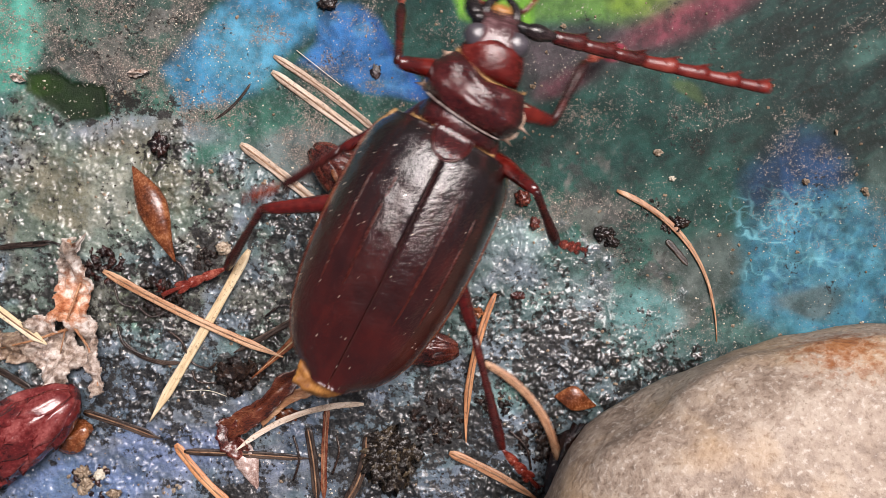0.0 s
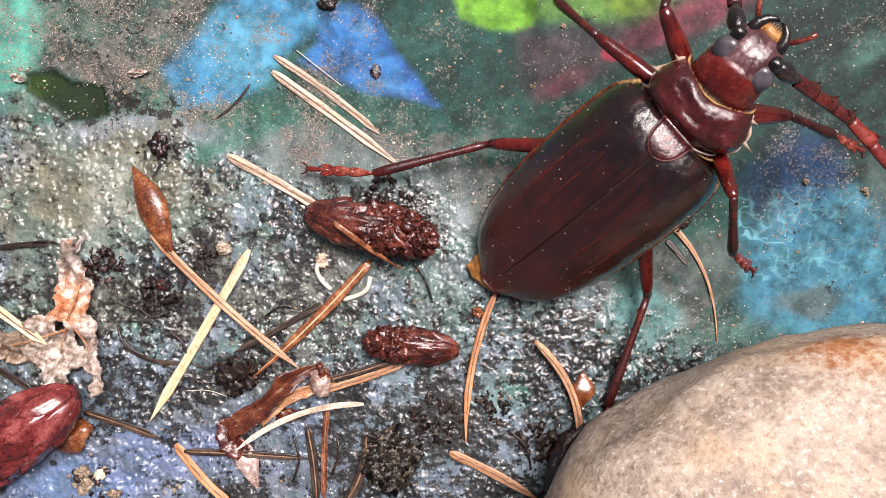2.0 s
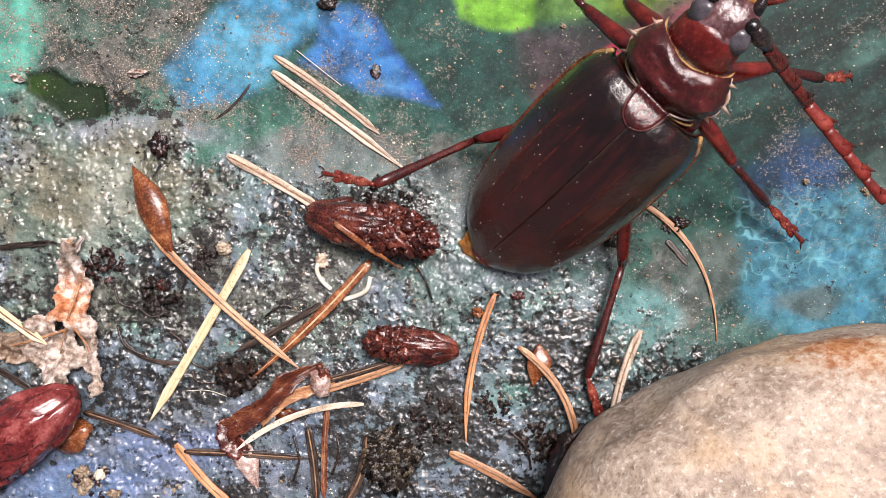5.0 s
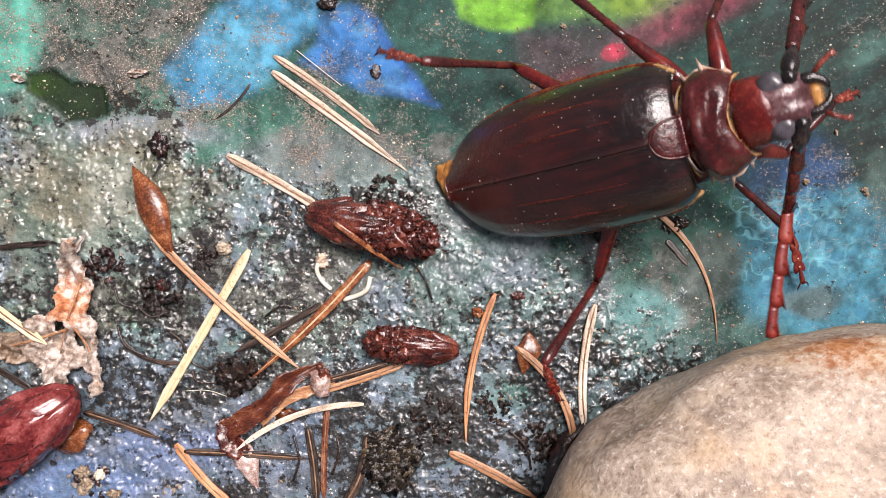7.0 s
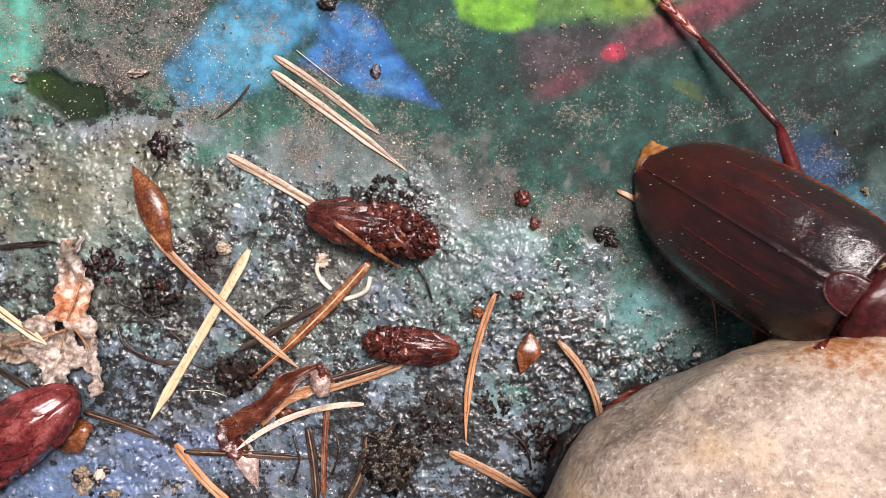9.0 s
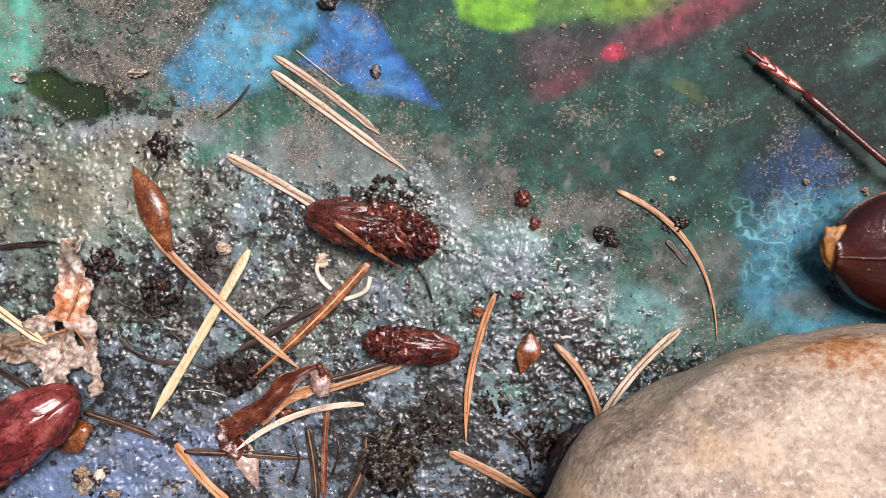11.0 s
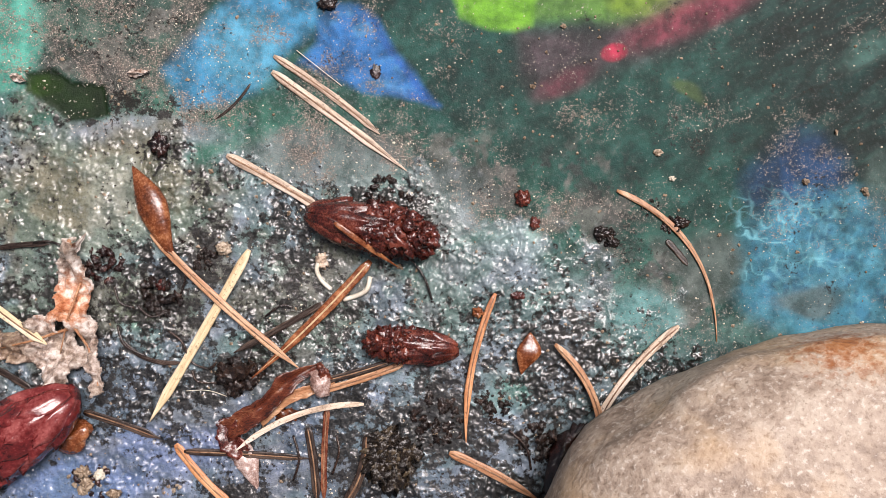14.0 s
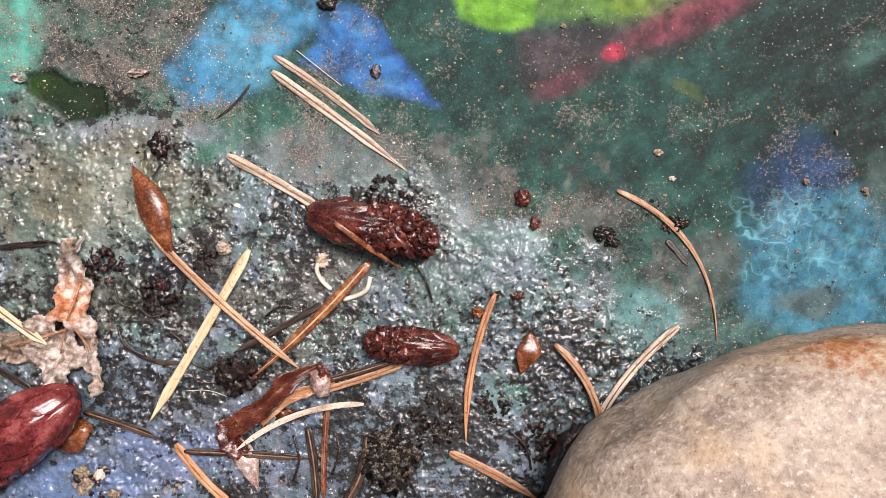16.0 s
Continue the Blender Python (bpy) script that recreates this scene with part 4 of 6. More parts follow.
needle((28.3, 1.1), (31.0, -2.1), 0.8, NEEDLE_DARK, "black needle scrap beside a tan needle", 0.1, stripe=False)
needle((-40.6, -11.4), (-32.4, -14.2), 0.6, NEEDLE_DARK, DARKN, -1.2, stripe=False)
needle_c = needle((14.0, -11.9), (20.0, -28.1), 0.95, NEEDLE_TAN, "curved brown needle reaching under the stone", 2.5, z=1.3)
needle_d = needle((29.7, -9.7), (19.0, -22.4), 1.1, NEEDLE, "tan needle with dark groove leaning by the stone", -0.9)


def make_cone(length, radius, material, label, crumbly, seed, at, small=1.0):
    """A fallen bud cone along +x: long overlapping scales at the base, small crumpled upright ones towards the tip."""
    rng = random.Random(seed)
    cone = tagged(new("bud_cone"), label, "cone", "fallen bud cones")
    part("core", ellipsoid((0, 0, 0), length * 0.48, radius * 0.84, radius * 0.78, seed, 0.08), material, cone)

    def girth(x):
        return radius * math.sqrt(max(0.02, 1 - min(1.0, abs(2 * x / length)) ** 2.3))

    def long_scale(x0, reach, turn, wide):
        """A pointed scale that hugs the body from x0 towards the tip."""
        verts, faces, n, m = [], [], 9, 9
        for layer in (0, 1):
            for i in range(n):
                u = i / (n - 1)
                x = x0 + reach * u
                half = wide * max(0.02, (1 - u ** 2.4)) ** 0.7 * (0.7 + 0.3 * min(1, u * 3))
                for j in range(m):
                    v = 2 * j / (m - 1) - 1
                    a = turn + half * v
                    lift = 0.02 + 0.17 * u * (1 - 0.5 * v * v) + 0.05 * math.exp(-(v / 0.18) ** 2) + 0.07 * noise.noise((x * 0.6, a * 2.4, seed + turn)) + 0.05 * noise.noise((u * 3, v * 5, turn))
                    r = girth(x) * 0.9 + radius * lift - 0.16 * layer
                    verts.append((x, r * math.cos(a), r * math.sin(a) * 0.92))
        for layer in (0, 1):
            for i in range(n - 1):
                for j in range(m - 1):
                    k = layer * n * m + i * m + j
                    f = (k, k + 1, k + m + 1, k + m)
                    faces.append(f if layer == 0 else tuple(reversed(f)))
        ring = list(range(m)) + [i * m + m - 1 for i in range(1, n)] + [n * m - 1 - j for j in range(1, m)] + [i * m for i in range(n - 2, 0, -1)]
        faces += [(b, a, a + n * m, b + n * m) for a, b in zip(ring, ring[1:] + ring[:1])]
        return verts, faces

    base_end = length * (0.47 - 0.93 * crumbly)
    x, row = -0.49 * length, 0
    while x < base_end - 0.12 * length:
        for k in range(4):
            turn = 0.25 + (k + 0.5 * (row % 2)) * 0.8 + rng.uniform(-0.15, 0.15)
            part("scale", long_scale(x + rng.uniform(0, 0.03) * length, length * rng.uniform(0.3, 0.36), turn, rng.uniform(0.5, 0.62)), material, cone)
        x, row = x + 0.13 * length, row + 1
    tinies = []
    for k in range(5):
        tinies.append(mesh_from(*blob(radius * (0.3 - 0.03 * k) * small, radius * (0.2 + 0.03 * k) * small, radius * 0.2, seed + 7 * k, 0.95, 7, 9, 1.9)))
        tinies[-1].materials.append(material)
    for i in range(17):
        at_row = length * (0.47 - 0.93 * i / 16)
        for j in range(13 if i / 16 < crumbly else 0):
            a = 2 * math.pi * (j + 0.5 * (i % 2)) / 13 + rng.uniform(-.25, .25)
            if math.sin(a) < -0.45:
                continue
            at_x = at_row + rng.uniform(-0.025, 0.025) * length
            r = girth(at_x) * 0.86
            ob = part("scale", tinies[rng.randrange(5)], material, cone)
            ob.matrix_basis = (Matrix.Translation((at_x * MM, r * math.cos(a) * MM, r * math.sin(a) * 0.92 * MM)) @ Matrix.Rotation(a - math.pi / 2, 4, "X")
                               @ pose(0, 0, 0, rng.uniform(-25, 25), -rng.uniform(-5, 35), rng.uniform(-60, 60)) @ Matrix.Scale(rng.uniform(0.75, 1.3), 4))
    cone.matrix_basis = at
    return cone


cone_big = make_cone(16.8, 2.95, BUD, "wet dark red-brown bud cone with crumpled scales", 0.52, 4, lie((-17.4, 4.5), (-0.6, 0.9), 2.5))
make_cone(11.8, 2.2, BUD, "small wet red-brown bud cone on grime", 0.5, 7, lie((2.4, -12.6), (-9.7, -11.5), 1.6))
make_cone(18.5, 4.1, BUD_RED, "glossy wine-red bud cone lying in grime", 0.3, 9, lie((-45.3, -17.8), (-59.2, -27.8), 3.0))
tagged(part("bud_scale", ellipsoid((0, 0, 0), 2.4, 1.6, 1.1, 5, 0.25), BUD_ORANGE), "orange-brown resin lump beside a red bud", "bud").matrix_basis = place(*(-46.0, -23.6), 1.0, 50)


def bud(p, q, width, label, material=BUD_ORANGE, flat=0.55, name="bud_scale"):
    """A single glossy pointed scale from its broad shoulder p to its tip q."""
    length = math.hypot(q[0] - p[0], q[1] - p[1])
    rings = []
    for i in range(17):
        u = i / 16
        w = width / 2 * curve_at([(0, 0.06), (0.1, 0.34), (0.3, 0.85), (0.45, 1.0), (0.6, 0.82), (0.8, 0.42), (1, 0.05)], u)
        rings.append([(length * (u - 0.5), w * math.cos(a) + 0.25 * math.sin(u * 5), flat * w * math.sin(a) + 0.35 * math.sin(u * 3) - 0.12 * math.exp(-(math.cos(a) / 0.2) ** 2) * (math.sin(a) > 0))
                      for a in (2 * math.pi * k / 18 for k in range(18))])
    ob = part(name, lofted(rings), material)
    ob.matrix_basis = lie(p, q, level((p[0] + q[0]) / 2, (p[1] + q[1]) / 2) + width * flat * 0.35)
    return tagged(ob, label, "bud", "loose bud scales")


bud((-39.0, 10.4), (-33.4, -1.5), 4.0, "glossy amber-brown pointed bud scale, wet")
bud_e = bud((11.0, -10.5), (10.1, -15.8), 3.2, "small shiny orange-brown bud scale", flat=0.32)
part("long_scale", ribbon(((-4.0, -0.4, 3.05), (0.2, -2.3, 2.2), (4.6, -4.2, -1.2)), 0.7, 0.4, 0.2, 0.4), BUD_ORANGE, cone_big, "long thin tan scale across the cone")


def flake(p, q, width, label, material=None, curl=0.8, z=0.9, roll=0.0, tip=0.0):
    """A thin curled piece of bud husk from p to its point q."""
    length = math.hypot(q[0] - p[0], q[1] - p[1])
    rng, top = random.Random(int(length * 97 + width * 13)), []
    for i in range(9):
        u = i / 8
        w = width / 2 * curve_at([(0, 0.35), (0.15, 0.8), (0.4, 1.0), (0.7, 0.6), (1, 0.04)], u) * rng.uniform(0.75, 1.2)
        ridge = rng.uniform(-0.15, 0.15) * width
        rise = curl * math.sin(u * 3) + rng.uniform(-0.12, 0.12)
        top.append([(length * (u - 0.5), -w, rise - w * 0.5 + rng.uniform(-0.1, 0.25)), (length * (u - 0.5), ridge - w * 0.4, rise - 0.1), (length * (u - 0.5), ridge, rise + 0.25),
                    (length * (u - 0.5), ridge + w * 0.45, rise - 0.15), (length * (u - 0.5), w, rise - w * 0.35 + rng.uniform(-0.1, 0.35))])
    verts = [v for row in top for v in row] + [(x, y, z0 - 0.13) for row in top for x, y, z0 in row]
    faces = []
    for i in range(8):
        for j in range(4):
            k = i * 5 + j
            faces += [(k, k + 5, k + 6, k + 1), (k + 45, k + 46, k + 51, k + 50)]
    ring = [0, 1, 2, 3, 4] + [i * 5 + 4 for i in range(1, 9)] + [43, 42, 41, 40] + [i * 5 for i in range(7, 0, -1)]
    faces += [(m, n, n + 45, m + 45) for m, n in zip(ring, ring[1:] + ring[:1])]
    ob = part("husk_flake", mesh_from(verts, faces, smooth=False), material or HUSK_SKIN)
    mid = ((p[0] + q[0]) / 2, (p[1] + q[1]) / 2)
    ob.matrix_basis = lie(p, q, level(*mid) + z) @ pose(0, 0, 0, roll, tip, 0)
    return tagged(ob, label, "husk", "bits of husk")


def husk_strip(points, widths, material, label, high=1.4, cup=0.5, twist=0.0):
    """A thin wet strip of husk, cupped across and bent along its points."""
    cx, cy = points[0]
    path = [Vector((x - cx, y - cy, 0)) for x, y in points]
    n, rows = 24, []
    for i in range(n + 1):
        k = i / n * (len(path) - 1)
        a = min(int(k), len(path) - 2)
        f = k - a
        p0, p1, p2, p3 = (path[max(0, min(len(path) - 1, a + d))] for d in (-1, 0, 1, 2))
        p = 0.5 * (2 * p1 + (p2 - p0) * f + (2 * p0 - 5 * p1 + 4 * p2 - p3) * f * f + (3 * p1 - p0 - 3 * p2 + p3) * f ** 3)
        d = (p2 - p1).normalized()
        side = Vector((-d.y, d.x, math.sin(twist * (i / n - 0.5)))).normalized()
        w = np.interp(i / n, np.linspace(0, 1, len(widths)), widths) / 2 * (1 + 0.25 * noise.noise((i * 0.5, cx, cy)))
        h = high * (0.35 + 0.65 * math.sin(math.pi * (0.1 + 0.8 * i / n)))
        top = []
        for j in range(9):
            v = j / 4 - 1
            fold = cup * w * (abs(v) ** 1.5) - 0.28 * math.exp(-((v - 0.15) / 0.22) ** 2) + 0.3 * noise.noise((i * 0.35 + cx, v * 1.6, 2))
            q = p + side * (w * v)
            top.append((q.x, q.y, q.z + h + fold))
        rows.append(top + [(x, y, z - 0.16) for x, y, z in reversed(top)])
    ob = part("husk_strip", lofted(rows), material)
    ob.matrix_basis = place(cx, cy, max(level(*p) for p in points) - 0.1)
    return tagged(ob, label, "husk", "bits of husk")


husk_strip([(-27.3, -22.9), (-24.6, -21.2), (-21.9, -19.4), (-19.2, -16.5), (-15.7, -14.6)], [2.6, 2.9, 2.4, 2.6, 0.5], HUSK_SKIN, "long wet dark red-brown husk strip", 1.3, 0.5, 0.8)
husk_strip([(-23.0, -21.9), (-19.9, -18.9), (-16.9, -17.8), (-13.7, -16.6)], [1.2, 1.7, 1.3, 0.8], NEEDLE_TAN, "wet tan-brown husk strip under another", 0.9, 0.3, -0.6)
husk_strip([(-27.1, -21.2), (-26.6, -23.9), (-24.9, -25.8)], [2.2, 3.2, 2.0], BUD, "dark red translucent husk flake", 0.8, 0.4)
husk_strip([(-26.0, -24.9), (-24.6, -27.1), (-23.4, -30.2)], [3.2, 2.9, 0.2], SILVER, "pinkish-grey glossy pointed husk flake", 0.9, -0.3)
husk_strip([(-15.9, -15.1), (-15.3, -16.7), (-15.0, -18.5)], [1.6, 2.7, 1.4], SILVER, "silvery shiny husk flake", 1.9, -0.5)
husk_strip([(-15.6, -14.2), (-14.9, -15.3), (-14.4, -16.5)], [0.5, 1.4, 1.2], HUSK_SKIN, "small red-brown husk tip", 1.9, -0.3)
flake((-27.4, -16.2), (-23.5, -14.2), 2.4, "black-brown rotted husk flake", HUSK, 0.9, 0.9, 20)
flake((-48.1, -2.1), (-44.6, 1.9), 1.6, "dry curled beige leaf scrap", LEAF, 0.5, 1.2, 30)
flake((-54.6, 21.9), (-52.4, 21.1), 1.3, "pale pinkish flake of dry leaf", LEAF, 0.3, 0.4)
flake((-39.9, 22.1), (-37.0, 22.4), 1.2, "pale pinkish flake of dry leaf", LEAF, 0.4, 0.4, 15)


def clump(at, radius, count, label, material, seed, high=1.0, size=(0.35, 0.9), rough=0.95):
    """A heap of wet crumbs stuck together."""
    rng = random.Random(seed)
    heap = tagged(new("dirt_clump"), label, "dirt")
    heap.matrix_basis = place(at[0], at[1], level(*at) - 0.1)
    shapes = [mesh_from(*blob(0.95, 0.7, 0.42, seed + k, rough, 9, 13, 2.0)) for k in range(3)]
    for me in shapes:
        me.materials.append(material)
    for i in range(count):
        r, a = radius * math.sqrt(rng.random()), rng.uniform(0, 6.283)
        ob = part("crumb", shapes[i % 3], material, heap)
        ob.matrix_basis = (pose(r * math.cos(a) * MM, r * math.sin(a) * 0.85 * MM, (high * (1 - (r / radius) ** 2) * rng.uniform(0.3, 1)) * MM, rng.uniform(-35, 35), rng.uniform(-35, 35), rng.uniform(0, 360))
                           @ Matrix.Scale(rng.uniform(*size), 4))
    return heap


clump((-7.1, -26.7), 3.4, 34, "low dark mossy clump of wet rot", MOSS, 301, 0.5, (0.6, 1.5))
clump((-25.6, -16.0), 2.6, 40, "black rotted clump of wet crumbs", HUSK, 302, 0.9)
clump((-1.4, -21.7), 4.0, 45, "black wet dirt clump in the grime", HUSK, 303, 0.5, (0.25, 0.7))
clump((6.9, -19.9), 2.6, 26, "black wet dirt clump in the grime", HUSK, 304, 0.4, (0.2, 0.6))
clump((-44.9, -28.9), 2.5, 12, "loose brown and tan grit grains", GRAIN, 305, 0.15, (0.3, 0.6), 0.4)
clump((-44.2, -29.2), 2.6, 14, "dark wet crumbs among grit grains", ROT, 315, 0.15, (0.3, 0.7), 0.5)
clump((-29.9, -1.5), 1.6, 16, "black wet dirt clump in the grime", HUSK, 306, 0.5, (0.25, 0.6))
clump((11.9, -24.2), 2.8, 30, "black wet dirt clump beside the stone", HUSK, 307, 0.7, (0.3, 0.8))
clump((20.8, 1.5), 1.5, 12, "black wet dirt clump on teal paint", HUSK, 309, 0.4, (0.25, 0.55))
clump((26.2, 5.4), 1.5, 14, "dark crumbs stuck along a bent needle", HUSK, 316, 0.3, (0.12, 0.3))
clump((29.4, 2.9), 1.7, 16, "dark dirt clump beside a bent needle", HUSK, 310, 0.4, (0.2, 0.45))
clump((-6.7, 6.5), 3.4, 26, "black dirt clump behind a bud cone", HUSK, 311, 0.4, (0.2, 0.5))
clump((-35.3, -5.6), 3.0, 30, "dark clump of wet rotted crumbs", HUSK, 312, 0.6, (0.25, 0.7))
clump((-43.1, -2.1), 2.6, 26, "dark clump of wet rotted crumbs", ROT, 313, 0.6, (0.25, 0.6))
clump((-33.9, -30.6), 1.8, 8, "loose tan grit grains", GRAIN, 314, 0.1, (0.2, 0.45), 0.4)


def lump(at, rx, ry, rz, material, label, seed, rough=0.5, turn=0.0, name="crumb", category="crumb"):
    ob = part(name, blob(rx, ry, rz, seed, rough, 16, 26, 1.6), material)
    ob.matrix_basis = place(at[0], at[1], level(*at) + rz * 0.55, turn)
    return tagged(ob, label, category, "crumbs of litter")


husk = lump((15.4, -26.5), 1.7, 4.2, 1.4, ROT, "dark wine-brown wet husk wedged against the stone", 31, 0.5, -20)
for k, (at, rx, ry, rz, m, text) in enumerate((
        ((-8.3, -23.9), 1.2, 0.8, 0.7, MOSS, "brown gritty crumb on a mossy clump"), ((-19.7, -21.0), 1.3, 0.8, 0.6, BUD_ORANGE, "golden crumb of resin under a needle"),
        ((10.1, 6.4), 0.9, 1.0, 0.6, BUD, "small red-brown crumb of bark"), ((11.6, 3.2), 0.55, 0.7, 0.4, BUD, "small red-brown crumb of bark"), ((9.4, -5.9), 0.8, 0.5, 0.4, BUD, "small red-brown crumb of bark"),
        ((4.4, -8.0), 0.6, 0.6, 0.4, BUD_ORANGE, "tan bead-like crumb of resin"), ((-35.8, 13.1), 1.0, 1.4, 0.6, ROT, "dark brown crumb of bark"), ((-27.7, 0.1), 0.9, 0.7, 0.5, GRAIN, "tan crumb in wet grime"),
        ((-43.3, -28.5), 0.65, 0.6, 0.4, FIBRE, "white grain of grit"), ((-45.3, -28.1), 0.9, 0.7, 0.5, GRAIN, "brown grain of grit"), ((-44.9, -29.6), 0.7, 0.8, 0.5, GRAIN, "brown grain of grit"),
        ((-41.4, -30.8), 0.8, 0.5, 0.4, GRAIN, "grey grain of grit"), ((53.3, 7.4), 0.4, 0.4, 0.25, GRAIN, "small beige grain of grit"), ((45.9, 8.5), 0.4, 0.35, 0.25, GRAIN, "small beige grain of grit"),
        ((27.2, 12.2), 0.5, 0.4, 0.25, GRAIN, "small tan grain of grit"), ((29.0, 8.9), 0.4, 0.3, 0.2, FIBRE, "small white grain of grit"), ((20.1, 2.1), 0.9, 0.7, 0.4, HUSK, "black wet crumb of dirt"),
        ((21.5, 0.8), 0.8, 0.5, 0.4, HUSK, "black wet crumb of dirt"), ((-8.5, 22.4), 0.6, 0.7, 0.1, ROT, "dark bead of dirt on blue paint"), ((-14.6, 31.1), 1.0, 0.8, 0.4, HUSK, "dark brown crumb of bark"),
        ((30.1, 3.3), 0.9, 0.6, 0.4, HUSK, "dark crumb beside a needle"), ((-15.3, -1.4), 0.7, 0.9, 0.5, NEEDLE, "tan crumb of dry root"), ((-35.3, -4.6), 0.8, 0.6, 0.4, BUD, "dark reddish crumb of bark"))):
    lump(at, rx, ry, rz, m, text, 40 + k)


def make_leaf():
    """A torn, crumpled dead leaf with holes, curling off the ground."""
    outline = [(-45.4, 1.9), (-44.2, -2.1), (-44.0, -7.1), (-42.6, -11.4), (-41.3, -17.8), (-42.4, -18.1), (-43.9, -13.1), (-45.3, -14.9), (-47.4, -17.2), (-49.2, -16.5), (-51.7, -14.2), (-54.6, -14.2), (-57.8, -12.8), (-57.4, -10.3),
               (-53.9, -10.6), (-50.6, -8.5), (-48.1, -7.4), (-48.5, -2.8), (-47.1, -0.6)]
    cx, cy = (-48.9, -9.2)
    step, lo = 0.2, (-11.0, -12.5)
    n, m = 96, 126
    xs, ys = np.meshgrid(cx + lo[0] + step * np.arange(n), cy + lo[1] + step * np.arange(m))
    wob = 1.6 * (fbm(xs, ys, 1.6, 203, 3) - 0.5)
    d = outside(xs + wob, ys - wob, outline)
    d = np.maximum(d, 0.9 - np.hypot(xs - (-47.3, -9.6)[0], ys - (-47.3, -9.6)[1]) + wob * 0.5)
    d = np.maximum(d, 0.8 - np.hypot(xs - (-45.3, -11.2)[0], (ys - (-45.3, -11.2)[1]) * 0.7) + wob * 0.5)
    h = 1.6 + 6.0 * (fbm(xs, ys, 4.2, 213, 3) - 0.42) + 3.4 * (np.abs(fbm(xs, ys, 2.4, 223, 3) - 0.5) * 2 - 0.3) + 0.5 * np.abs(xs - ys * 0.2 - cx) * 0.12
    verts, faces, index = [], [], {}
    for i in range(m - 1):
        for j in range(n - 1):
            if max(d[i, j], d[i + 1, j], d[i, j + 1], d[i + 1, j + 1]) < 0.15:
                f = []
                for a, b in ((i, j), (i, j + 1), (i + 1, j + 1), (i + 1, j)):
                    if (a, b) not in index:
                        index[a, b] = len(verts)
                        verts.append((xs[a, b] - cx, ys[a, b] - cy, max(0.35, h[a, b])))
                    f.append(index[a, b])
                faces.append(tuple(f))
    leaf = tagged(new("leaf"), "torn crumpled dead leaf, beige with orange-brown patches", "leaf")
    leaf.matrix_basis = place(cx, cy, 0)
    ob = part("blade", (verts, faces), LEAF, leaf)
    for line in ([(-45.3, 1.1), (-45.4, -4.2), (-46.0, -8.5), (-48.1, -13.1)], [(-46.0, -8.5), (-43.9, -12.1), (-42.1, -16.7)], [(-46.4, -9.9), (-51.0, -11.4), (-55.3, -12.4)]):
        pts = [(px - cx, py - cy, float(max(0.5, h[int((py - cy - lo[1]) / step), int((px - cx - lo[0]) / step)]) + 0.12)) for px, py in line]
        dense = [tuple(p + (q - p) * k / 6 for p, q in zip(a, b)) for a, b in zip(pts, pts[1:]) for k in range(6)] + [pts[-1]]
        part("vein", tube(dense, [0.22 - 0.14 * i / len(dense) for i in range(len(dense))], 6), NEEDLE_TAN, leaf, "brown leaf vein")
    thick = ob.modifiers.new("thick", "SOLIDIFY")
    thick.thickness = 0.00022
    

make_leaf()


def thread(points, radius, label, z=0.5, name="fibre", material=None):
    cx, cy = points[0]
    path = [(x - cx, y - cy, 0.25 * math.sin(i * 1.7)) for i, (x, y) in enumerate(points)]
    dense = []
    for i in range(len(path) - 1):
        p0, p1, p2, p3 = (Vector(path[max(0, min(len(path) - 1, i + d))]) for d in (-1, 0, 1, 2))
        for f in (0, 0.17, 0.33, 0.5, 0.67, 0.83):
            dense.append(tuple(0.5 * (2 * p1 + (p2 - p0) * f + (2 * p0 - 5 * p1 + 4 * p2 - p3) * f * f + (3 * p1 - p0 - 3 * p2 + p3) * f ** 3)))
    ob = part(name, tube(dense + [path[-1]], radius, 6), material or FIBRE)
    ob.matrix_basis = place(cx, cy, max(level(*p) for p in points) + z - 0.3)
    return tagged(ob, label, "fibre")


thread([(-15.1, -0.6), (-15.9, -2.4), (-15.4, -3.9), (-14.2, -5.1)], 0.3, "white rootlet curled on the grime")
thread([(-9.2, -3.5), (-9.6, -5.1), (-10.9, -5.9), (-12.6, -6.4)], 0.32, "white rootlet curled on the grime")
thread([(-18.5, 25.1), (-16.0, 23.1), (-12.8, 20.6)], 0.06, "fine white hair lying on blue paint")
thread([(-32.4, -17.9), (-29.6, -17.8), (-27.3, -18.6)], 0.05, "fine white hair on wet ground")

BLACK_ROOT = "thin black rootlet stuck in the wet grime"
for line in ([(-34.6, -10.3), (-32.8, -11.7), (-31.7, -14.2), (-29.6, -15.1), (-28.5, -14.2)], [(-41.0, -9.6), (-39.9, -12.1), (-37.4, -13.5)], [(-51.6, 0.8), (-49.2, 0.9), (-46.7, -0.3)], [(-34.6, -0.6), (-32.4, -2.8), (-33.0, -5.6)],
             [(-38.5, -7.1), (-36.7, -8.5), (-34.6, -7.9)], [(-18.9, -23.5), (-18.1, -26.4), (-18.9, -29.2)], [(-6.7, 1.5), (-2.8, -2.8), (-1.4, -6.4)], [(8.3, -22.8), (10.4, -24.9), (11.1, -27.8)],
             [(-31.7, -15.3), (-30.9, -16.7), (-28.5, -16.9)], [(-13.5, -23.5), (-13.1, -25.6), (-14.0, -28.5)], [(-22.4, -8.5), (-20.3, -7.1), (-18.9, -7.4)], [(-41.4, -4.6), (-40.6, -6.7), (-38.9, -7.4)]):
    thread(line, 0.16, BLACK_ROOT, 0.45, "rootlet", HUSK)


